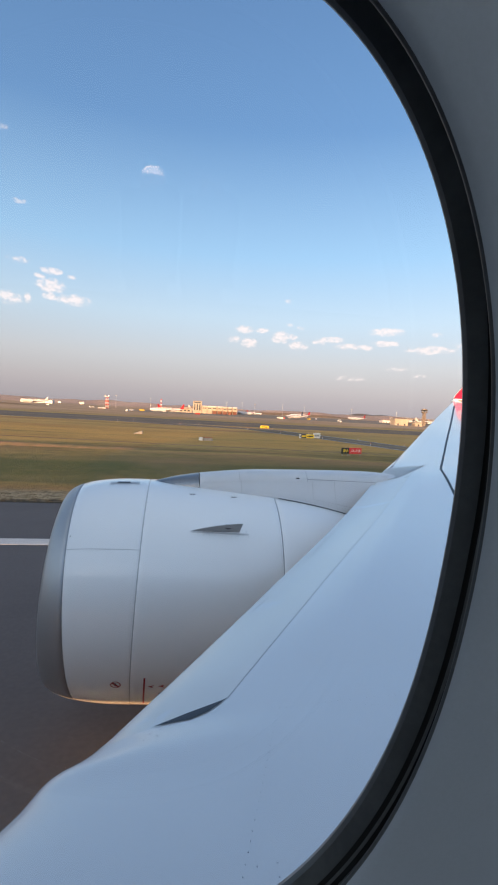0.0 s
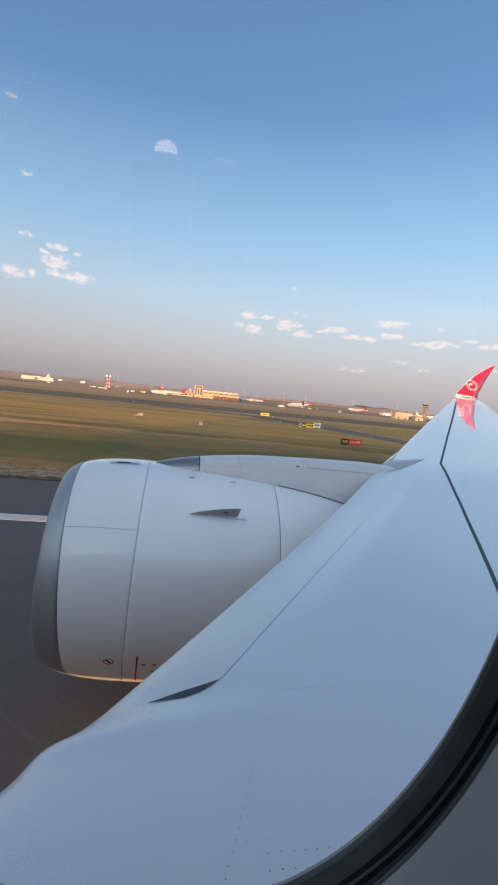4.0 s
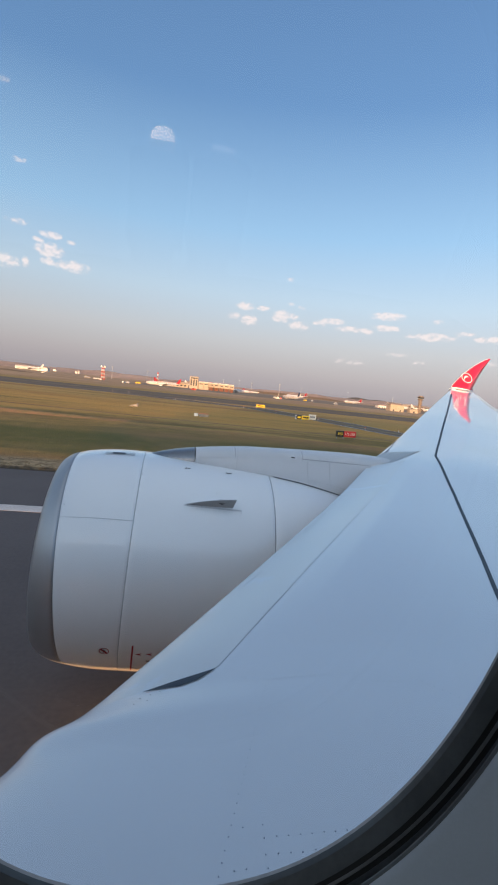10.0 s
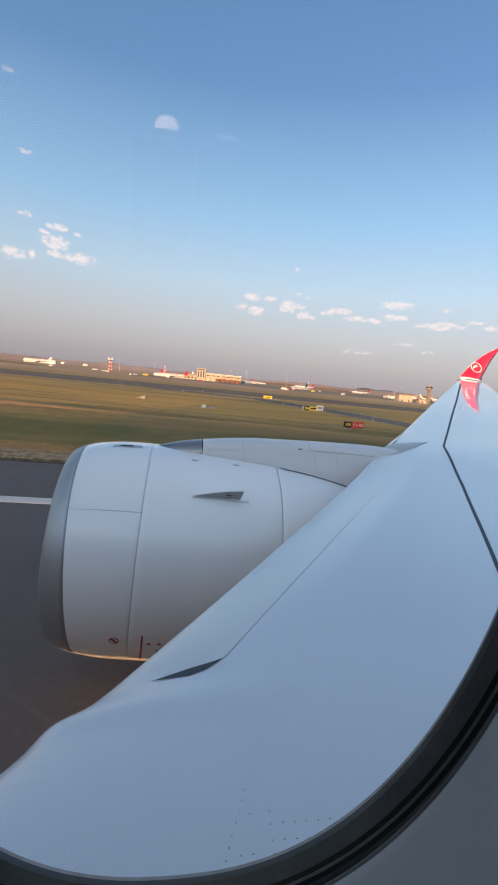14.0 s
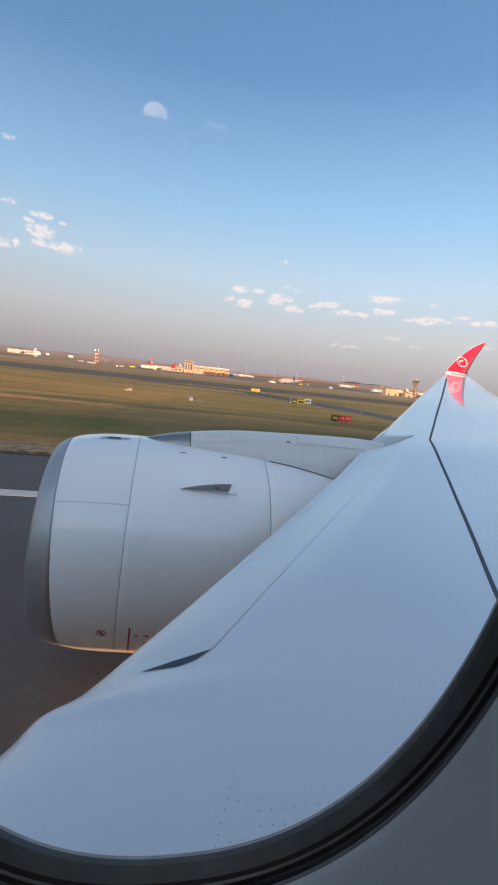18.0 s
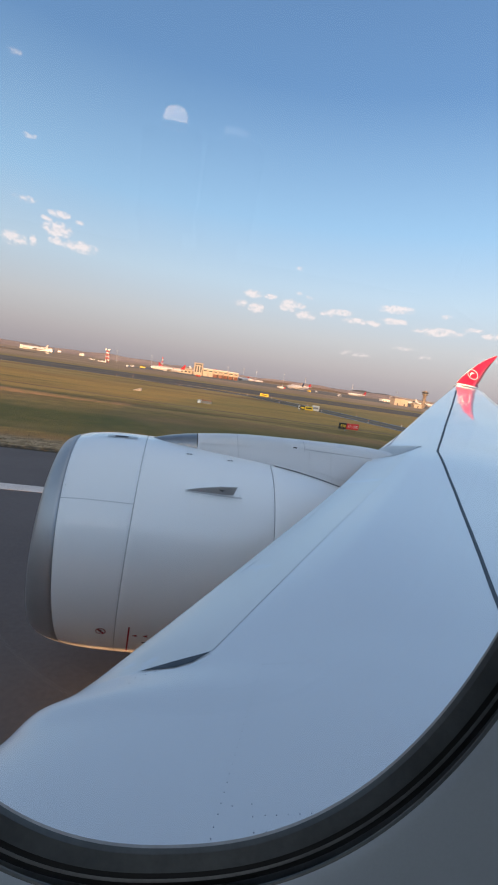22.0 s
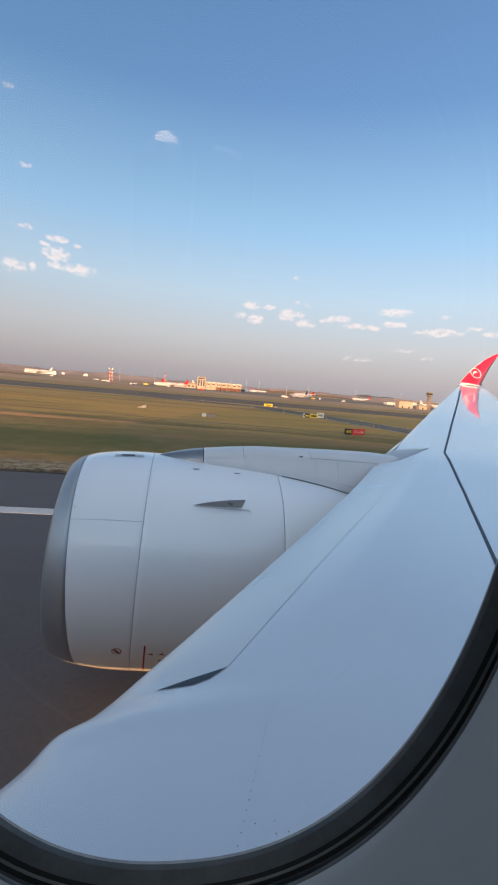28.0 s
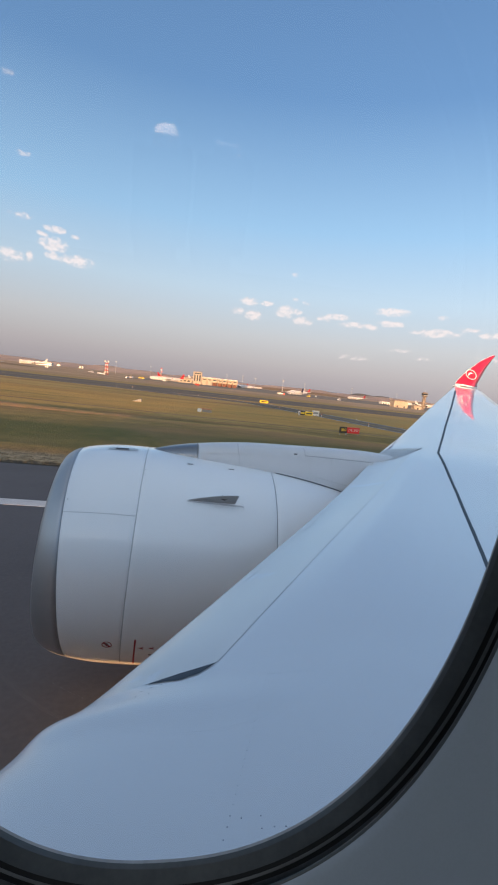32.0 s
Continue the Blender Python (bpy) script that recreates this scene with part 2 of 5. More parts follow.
def ground_material():
    """Mown airfield grass: bands along the runway, green and dry, broken by patches."""
    m = bpy.data.materials.new("airfield_grass")
    m.use_nodes = True
    m.node_tree.nodes.clear()
    n = Nodes(m.node_tree)
    co = n.add("ShaderNodeTexCoord").outputs["Object"]
    long = n.add("ShaderNodeMapping")
    long.inputs["Scale"].default_value = (0.22, 1, 1)
    n.link(co, long.inputs[0])
    xyz = n.add("ShaderNodeSeparateXYZ")
    n.link(co, xyz.inputs[0])
    clump = n.add("ShaderNodeMapping")
    clump.inputs["Scale"].default_value = (0.6, 0.35, 1)
    n.link(co, clump.inputs[0])
    streak = n.noise(long.outputs[0], 0.12, 6, 0.6)
    patch = n.noise(co, 0.018, 5)
    fine = n.noise(co, 1.6, 5, 0.7)
    blades = n.noise(co, 14, 3, 0.7)
    mixv = n.math("ADD", n.math("MULTIPLY", streak, 0.45), n.math("ADD", n.math("MULTIPLY", patch, 0.3), n.math("ADD", n.math("MULTIPLY", n.noise(co, 0.45, 5, 0.65), 0.25), n.math("MULTIPLY", n.math("SUBTRACT", n.noise(clump.outputs[0], 1.1, 6, 0.72), 0.5), 0.34))))
    dry = n.math("ADD", mixv, n.math("MULTIPLY", n.ramp(xyz.outputs[1], 40.0, 125.0), 0.07))
    grass = n.mix(n.ramp(dry, 0.36, 0.64), (0.225, 0.172, 0.064), (0.52, 0.335, 0.125))
    russet = n.noise(long.outputs[0], 0.055, 4)
    grass = n.mix(n.math("MULTIPLY", n.ramp(russet, 0.48, 0.66), 0.7), grass, (0.31, 0.165, 0.085))
    # mown and trodden belts and a sun-toned one along the runway, with ragged rims
    belt = n.math("ADD", xyz.outputs[1], n.math("MULTIPLY", n.math("SUBTRACT", n.noise(long.outputs[0], 0.09, 5, 0.6), 0.5), 30.0))
    def band(a, b, c, d, share):
        return n.math("MULTIPLY", n.math("MULTIPLY", n.ramp(belt, a, b), n.math("SUBTRACT", 1.0, n.ramp(belt, c, d))), share)
    grass = n.mix(n.math("MULTIPLY", band(46, 50, 60, 66, 0.75), n.ramp(patch, 0.40, 0.56)), grass, (0.40, 0.225, 0.115))
    grass = n.mix(band(34, 37, 50, 62, 0.72), grass, n.mix(n.ramp(n.noise(clump.outputs[0], 0.10, 4, 0.6), 0.42, 0.62), (0.098, 0.122, 0.046), (0.21, 0.165, 0.082)))
    grass = n.mix(band(66, 68, 70, 73, 0.55), grass, (0.13, 0.11, 0.045))
    # low sun on the farther grass, put into the colour as orange
    grass = n.mix(n.math("MULTIPLY", band(74, 84, 118, 140, 0.68), n.ramp(streak, 0.28, 0.55)), grass, (0.62, 0.35, 0.10))
    soil = n.mix(n.ramp(fine, 0.35, 0.65), (0.20, 0.165, 0.105), (0.44, 0.37, 0.25))
    edge = n.math("ADD", xyz.outputs[1], n.math("MULTIPLY", fine, 3.0))
    near = n.mix(n.ramp(edge, 33.4, 35.4), soil, grass)
    near = n.mix(n.ramp(edge, 30.6, 31.6), n.mix(n.ramp(blades, 0.35, 0.65), (0.035, 0.032, 0.030), (0.085, 0.075, 0.060)), near)
    heath = n.mix(n.ramp(n.noise(co, 0.006, 6), 0.35, 0.65), (0.44, 0.27, 0.155), (0.60, 0.39, 0.235))
    far = n.ramp(n.math("ADD", xyz.outputs[1], n.math("MULTIPLY", patch, 160.0)), 330.0, 480.0)
    tint = n.mix(far, near, heath)
    tint2 = n.mix(n.ramp(blades, 0.3, 0.7), tint, n.mix(0.25, tint, (0.06, 0.06, 0.03)))
    p = n.add("ShaderNodeBsdfPrincipled", Roughness=0.95)
    p.inputs["Specular IOR Level"].default_value = 0.1
    n.link(tint2, p.inputs["Base Color"])
    b = n.add("ShaderNodeBump", Strength=1.0, Distance=0.35)
    n.link(n.math("ADD", n.math("MULTIPLY", fine, 0.7), n.math("MULTIPLY", blades, 0.3)), b.inputs["Height"])
    n.link(b.outputs[0], p.inputs["Normal"])
    n.link(p.outputs[0], n.add("ShaderNodeOutputMaterial").inputs[0])
    return m


GRASS = ground_material()


def pane_material():
    """Clear cabin pane: lets the light through and mirrors a little of the cabin."""
    m = bpy.data.materials.new("window_pane")
    m.use_nodes = True
    m.node_tree.nodes.clear()
    n = Nodes(m.node_tree)
    gloss = n.add("ShaderNodeBsdfGlossy", Roughness=0.0)
    clear = n.add("ShaderNodeBsdfTransparent")
    clear.inputs[0].default_value = (0.97, 0.98, 0.985, 1)
    mix = n.add("ShaderNodeMixShader")
    n.link(n.add("ShaderNodeFresnel", IOR=1.5).outputs[0], mix.inputs[0])
    n.link(clear.outputs[0], mix.inputs[1])
    n.link(gloss.outputs[0], mix.inputs[2])
    n.link(mix.outputs[0], n.add("ShaderNodeOutputMaterial").inputs[0])
    return m


PANE = pane_material()

# ---- builders ----


def mesh_of(name, verts, faces, mat, smooth=True):
    me = bpy.data.meshes.new(name)
    me.from_pydata([tuple(v) for v in verts], [], faces)
    me.materials.append(mat)
    if smooth:
        me.polygons.foreach_set("use_smooth", [True] * len(me.polygons))
    me.update()
    return me


def thing(name, label, category, kind="", group="", at=(0, 0, 0), data=None):
    ob = new(name, data)
    ob.location = at
    return tagged(ob, label, category, group, kind)


def attach(name, me, parent, label=""):
    ob = new(name, me)
    ob.parent = parent
    return tagged(ob, label)


def part(name, bm, mat, parent, label="", smooth=False):
    bmesh.ops.recalc_face_normals(bm, faces=bm.faces)
    me = bpy.data.meshes.new(name)
    bm.to_mesh(me)
    bm.free()
    me.materials.append(mat)
    if smooth:
        me.polygons.foreach_set("use_smooth", [True] * len(me.polygons))
    return attach(name, me, parent, label)


def loft(rings, closed=True, caps=False):
    """Vertices and faces of a skin over rings of equal length."""
    n = len(rings[0])
    verts = [v for r in rings for v in r]
    faces = []
    for i in range(len(rings) - 1):
        for j in range(n if closed else n - 1):
            k = (j + 1) % n
            faces.append((i * n + j, i * n + k, (i + 1) * n + k, (i + 1) * n + j))
    if caps:
        faces.append(tuple(range(n))[::-1])
        faces.append(tuple((len(rings) - 1) * n + j for j in range(n)))
    return verts, faces


def box_bm(x0, x1, y0, y1, z0, z1, bevel=0.0, bm=None):
    bm = bm or bmesh.new()
    vs = [bm.verts.new((x, y, z)) for x in (x0, x1) for y in (y0, y1) for z in (z0, z1)]
    fs = [bm.faces.new([vs[i] for i in q]) for q in ((0, 1, 3, 2), (4, 6, 7, 5), (0, 4, 5, 1), (2, 3, 7, 6), (0, 2, 6, 4), (1, 5, 7, 3))]
    if bevel:
        es = list({e for f in fs for e in f.edges})
        bmesh.ops.bevel(bm, geom=es, offset=bevel, segments=2, affect="EDGES", profile=0.5)
    return bm


def tube_bm(points, radius, sides=8, bm=None):
    """A round bar along points."""
    bm = bm or bmesh.new()
    rings = []
    for i, p in enumerate(points):
        p = Vector(p)
        d = (Vector(points[min(i + 1, len(points) - 1)]) - Vector(points[max(i - 1, 0)])).normalized()
        a = d.orthogonal().normalized()
        b = d.cross(a)
        r = radius[i] if isinstance(radius, (list, tuple)) else radius
        rings.append([bm.verts.new(p + r * (math.cos(t) * a + math.sin(t) * b)) for t in (2 * math.pi * k / sides for k in range(sides))])
    for r0, r1 in zip(rings, rings[1:]):
        for k in range(sides):
            bm.faces.new((r0[k], r0[(k + 1) % sides], r1[(k + 1) % sides], r1[k]))
    bm.faces.new(rings[0][::-1])
    bm.faces.new(rings[-1])
    return bm


def smooth_interp(x, xs, ys):
    """A smooth curve through a few stations."""
    i = max(0, min(len(xs) - 2, next((k for k in range(len(xs) - 1) if x <= xs[k + 1]), len(xs) - 2)))
    def slope(k):
        if k == 0:
            return (ys[1] - ys[0]) / (xs[1] - xs[0])
        if k == len(xs) - 1:
            return (ys[-1] - ys[-2]) / (xs[-1] - xs[-2])
        return (ys[k + 1] - ys[k - 1]) / (xs[k + 1] - xs[k - 1])
    h = xs[i + 1] - xs[i]
    t = (x - xs[i]) / h
    return ((2 * t**3 - 3 * t**2 + 1) * ys[i] + (t**3 - 2 * t**2 + t) * h * slope(i)
            + (-2 * t**3 + 3 * t**2) * ys[i + 1] + (t**3 - t**2) * h * slope(i + 1))


# ---- ground, runway, taxiways ----
ground = thing("ground", "flat airfield grass, green and dry, reaching the horizon", "ground", "structure",
               data=mesh_of("ground", [(-6000, -6000, 0), (6000, -6000, 0), (6000, 6000, 0), (-6000, 6000, 0)], [(0, 1, 2, 3)], GRASS, False))


def strip(name, x0, x1, y0, y1, z, mat, label, category, kind="structure", parent=None):
    bm = box_bm(x0, x1, y0, y1, z - 0.05, z)
    if parent:
        return part(name, bm, mat, parent, label)
    ob = part(name, bm, mat, None, label)
    return tagged(ob, label, category, "", kind)


runway = strip("runway", -1500, 1800, -34.0, 28.6, 0.02, ASPHALT, "dark grey asphalt runway with paved shoulders", "runway")
strip("edge_line", -1500, 1800, 20.15, 21.05, 0.026, LINE, "white painted runway edge line", "", parent=runway)
strip("edge_line", -1500, 1800, -26.3, -25.4, 0.026, LINE, "white painted runway edge line", "", parent=runway)
taxiway = strip("taxiway", -2500, 2500, 190, 262, 0.02, TAXI, "long grey asphalt taxiway beside the grass", "taxiway")
strip("centre_line", -2500, 2500, 225, 225.6, 0.026, LINE_YELLOW, "yellow painted centre line", "", parent=taxiway)

# ---- the airliner ----
SEAM = material("panel_seam_grey", (0.30, 0.315, 0.34), 0.6, vary=0.1)
SLAT = material("slat_paint", (0.75, 0.732, 0.715), 0.30, coat=1.0, vary=0.03, scale=1.2, fine=14)
FAINT_SEAM = material("faint_seam_grey", (0.47, 0.475, 0.48), 0.6, vary=0.1)
SLAT_SEAM = material("slat_seam_grey", (0.31, 0.335, 0.375), 0.6, vary=0.1)
STRAKE_GREY = material("strake_grey", (0.46, 0.47, 0.48), 0.4, coat=0.2, vary=0.04)
CAP_GREY = material("cap_grey", (0.40, 0.41, 0.42), 0.42, coat=0.2, vary=0.04)
airliner = thing("airliner", "white twin-engine airliner with red winglet standing on the runway", "airplane")
X0, SWEEP = -2.2, 0.711
LE_Y = [-0.6, 0, 1.6, 2.2, 2.42, 2.68, 4.7, 7.05, 9.35, 11.5, 16.7, 23, 28.9, 29.8]
LE_Z = [4.02, 4.02, 4.02, 4.015, 4.03, 4.01, 4.2, 4.47, 4.87, 5.12, 5.87, 6.71, 7.5, 7.62]


def le_point(y):
    bulge = 0.05 * math.exp(-((y - 2.40) / (0.16 if y < 2.40 else 0.07)) ** 2)
    return Vector((X0 + SWEEP * y - bulge, y, smooth_interp(y, LE_Y, LE_Z)))


def chord(y):
    return float(np.interp(y, (0, 4, 9, 15, 23, 29.8), (11.5, 9.3, 6.8, 5.2, 3.0, 1.8)))


def hump(f):
    return 0.045 * (1.62 * math.sqrt(max(f, 0)) * (1 - f) + 0.25 * f * (1 - f))


def crown(a):
    """The nose section runs up steeper than the flat wing box, with a soft break one metre aft."""
    return smooth_interp(min(a, 3.4), (0, 0.06, 0.15, 0.3, 0.65, 0.9, 1.04, 1.5, 2.2, 3.4), (0, -0.026, -0.038, -0.038, 0.000, 0.042, 0.062, 0.058, 0.030, 0.0))


def wing_top(y, a, lift=0.0):
    """The point of the upper skin a metres aft of the leading edge."""
    c, p = chord(y), le_point(y)
    p.x = X0 + SWEEP * y + a if a > 0.3 else p.x + a * ((X0 + SWEEP * y + 0.3 - p.x) / 0.3)
    flat = float(np.interp(y, (14, 22), (1.0, 0.35)))
    p.z += c * hump(min(a / c, 1)) * flat - 0.045 * a + lift + crown(a) * smooth_interp(min(max(y, 3.0), 9.6), (3.0, 4.4, 8.2, 9.6), (0, 1, 1, 0))
    if y < 4.7:
        # the root glove only shapes the nose of the wing; the skin behind it runs smooth
        fair = 4.05 + 0.0156 * max(0.0, y - 1.6) ** 2
        p.z += (fair - smooth_interp(y, LE_Y, LE_Z)) * (1 - math.exp(-(a / 0.9) ** 2))
    return p


def build_wing():
    ys = list(np.linspace(-0.6, 2.2, 40)) + list(np.linspace(2.23, 3.2, 40)) + list(np.linspace(3.5, 29.8, 60))
    fs = [0, 0.0012, 0.004, 0.009, 0.016, 0.028, 0.036, 0.045, 0.057, 0.07, 0.0775, 0.085, 0.0925, 0.10, 0.1075, 0.115, 0.1225, 0.13, 0.1375, 0.145, 0.16, 0.175, 0.19, 0.205, 0.22, 0.235, 0.25, 0.29, 0.33, 0.42, 0.52, 0.63, 0.75, 0.87, 1.0]
    rings = []
    for y in ys:
        c = chord(y)
        up = [wing_top(y, f * c) for f in reversed(fs)]
        low = []
        for f in fs[1:-1]:
            q = wing_top(y, f * c)
            q.z -= c * (hump(f) * float(np.interp(y, (14, 22), (1.0, 0.35))) + 0.055 * (1.7 * math.sqrt(f) * (1 - f) + 0.1 * f * (1 - f)))
            low.append(q)
        rings.append(up + low)
    v, f = loft(rings, True, True)
    return attach("wing", mesh_of("wing", v, f, WING), airliner, "white swept wing with a glossy upper skin")


wing = build_wing()


def wing_strip(name, stations, width, mat, label="", lift=0.004):
    """A sealed gap on the upper skin: stations are (y, metres aft)."""
    pts = []
    for (y0, a0), (y1, a1) in zip(stations, stations[1:]):
        n = max(2, int(abs(y1 - y0) / 0.25))
        pts += [(y0 + (y1 - y0) * i / n, a0 + (a1 - a0) * i / n) for i in range(n)]
    pts.append(stations[-1])
    rows = []
    for i, (y, a) in enumerate(pts):
        w = width if isinstance(width, (int, float)) else width[0] + (width[1] - width[0]) * i / (len(pts) - 1)
        rows.append([wing_top(y, a - w / 2, -0.012), wing_top(y, a - w / 2, lift), wing_top(y, a + w / 2, lift), wing_top(y, a + w / 2, -0.012)])
    v, f = loft(rows, True, True)
    return attach(name, mesh_of(name, v, f, mat, False), wing, label)


wing_strip("spoiler_gap", [(2.4, 3.02), (3.78, 2.73), (4.58, 2.57), (5.3, 2.41), (6.92, 2.03), (8.23, 1.67), (9.35, 1.36)], (0.050, 0.06), DARK, "dark rubber-sealed gap in the wing skin")
wing_strip("outer_gap", [(9.35, 1.36), (10.46, 1.29), (13.15, 1.12), (17.54, 0.87), (25.67, 0.34)], (0.055, 0.11), DARK, "dark rubber-sealed gap in the wing skin")
SLAT_Y = (2.806, 3.34, 3.83, 4.45, 5.29, 6.43, 7.28, 9.27)
SLAT_A = (0.638, 0.623, 0.616, 0.613, 0.627, 0.664, 0.704, 0.765)
wing_strip("slat_edge", list(zip(SLAT_Y, SLAT_A)), 0.005, SLAT_SEAM, "fine slat trailing edge", 0.0008)
for span, aft in (((15.36, 16.37), (1.11, 1.06)), ((15.44, 16.47), (1.22, 1.17)), ((19.30, 19.55), (0.95, 1.16)), ((20.45, 21.26), (1.43, 2.06))):
    wing_strip("wing_mark", [(span[0], aft[0]), (span[1], aft[1])], 0.035, GREY, "small grey stencil mark")
wing_strip("chord_joint", [(25.4, 0.36), (25.6, 1.2), (25.7, 2.0)], 0.02, GREY)


def slat():
    """The movable nose of the inner wing, a sheet a few millimetres proud of the skin."""
    ys = [2.98, 3.12, 3.29] + [3.29 + 0.235 * i for i in range(1, 26)] + [9.27]
    rows = []
    for t in (0.0, 0.35, 0.7):
        row = []
        for i in range(15):
            a = 0.628 * (i / 14) ** 1.8
            y = float(np.interp(a, (0, 0.284, 0.36, 0.45, 0.55, 0.638), (2.56, 2.662, 2.692, 2.730, 2.767, 2.808)))
            row.append(wing_top(y + (2.98 - y) * t, a, 0.0012 if t > 0.5 or a > 0.3 else -0.0015 + 0.002 * t))
        rows.append(row)
    for y in ys:
        edge = float(np.interp(y, SLAT_Y, SLAT_A)) - 0.006
        rows.append([wing_top(y, edge * (i / 14) ** 1.8, 0.0012) for i in range(15)])
    v, f = loft(rows, False)
    attach("slat", mesh_of("slat", v, f, SLAT), wing, "pale leading-edge slat, warmer white than the wing skin")


slat()
REFLECTION_GREY = material("slat_reflection_grey", (0.60, 0.60, 0.61), 0.45, coat=0.6, vary=0.08, scale=4, fine=40)


def reflection_streak(a, b, width):
    """A slim painted reflection of the nacelle on the slat, tapered at both ends; a and b are (y, metres aft)."""
    rows = []
    for i in range(13):
        t = i / 12
        y, aft, w = a[0] + (b[0] - a[0]) * t, a[1] + (b[1] - a[1]) * t, width * math.sin(math.pi * t) ** 0.7 / 2 + 0.0005
        rows.append([wing_top(y, aft - w, 0.0022), wing_top(y, aft + w, 0.0022)])
    v, f = loft(rows, False)
    attach("reflection_streak", mesh_of("reflection_streak", v, f, REFLECTION_GREY, False), wing, "faint grey painted reflection on the slat")


reflection_streak((4.06, 0.070), (4.47, 0.109), 0.020)
reflection_streak((5.17, 0.093), (5.75, 0.110), 0.022)
reflection_streak((5.60, 0.088), (6.20, 0.103), 0.016)


def slat_gap():
    """The lens-shaped opening at the slat's inboard end."""
    near = [(2.659, 0.284), (2.662, 0.39), (2.659, 0.505), (2.70, 0.585), (2.804, 0.638)]
    off = [(2.659, 0.284), (2.690, 0.36), (2.728, 0.45), (2.765, 0.55), (2.804, 0.638)]
    rows = [[wing_top(y, a, 0.006) for y, a in near], [wing_top(y, a, 0.006) for y, a in off]]
    v, f = loft(rows, False)
    attach("slat_gap", mesh_of("slat_gap", v, f, DARK, False), wing, "dark lens-shaped gap at the slat end")


slat_gap()


RIVET_GREY = material("rivet_grey", (0.19, 0.225, 0.29), 0.5, vary=0.1)


def rivet_mesh():
    bm = bmesh.new()
    bmesh.ops.create_cone(bm, cap_ends=True, segments=8, radius1=0.0032, radius2=0.0026, depth=0.0016)
    me = bpy.data.meshes.new("rivet")
    bm.to_mesh(me)
    bm.free()
    me.materials.append(RIVET_GREY)
    return me


RIVET = rivet_mesh()


def rivets(a, b, n, skip=()):
    for i in range(n):
        if i in skip:
            continue
        t = i / (n - 1)
        ob = attach("rivet", RIVET, wing)
        ob.scale = (1.1, 1.1, 1.2) if a[0] > 2 and b[0] > 2 else (1, 1, 1)
        ob.location = wing_top(a[0] + (b[0] - a[0]) * t + random.uniform(-0.004, 0.004), a[1] + (b[1] - a[1]) * t, 0.0022)


rivets((2.564, 1.082), (1.413, 1.486), 24)
rivets((2.633, 1.065), (2.650, 1.513), 12)
rivets((2.588, 1.632), (2.565, 1.972), 9)
rivets((2.608, 2.028), (2.544, 2.155), 4)
rivets((2.515, 2.205), (2.422, 2.384), 4)
rivets((2.660, 1.62), (2.668, 1.86), 6, (2, 5))
rivets((2.760, 1.711), (2.701, 1.831), 2)
rivets((1.651, 1.453), (1.654, 1.533), 2)
rivets((1.599, 1.568), (1.612, 2.059), 11)
rivets((1.531, 1.609), (1.537, 1.954), 8)
rivets((1.479, 1.516), (1.481, 1.561), 2)
rivets((1.480, 1.644), (1.470, 1.800), 3)
rivets((2.533, 0.333), (2.549, 0.393), 2)
rivets((2.590, 0.32), (2.640, 0.40), 3)
rivets((2.760, 0.25), (2.840, 0.46), 3)
rivets((3.275, 0.548), (3.285, 0.549), 2, (1,))


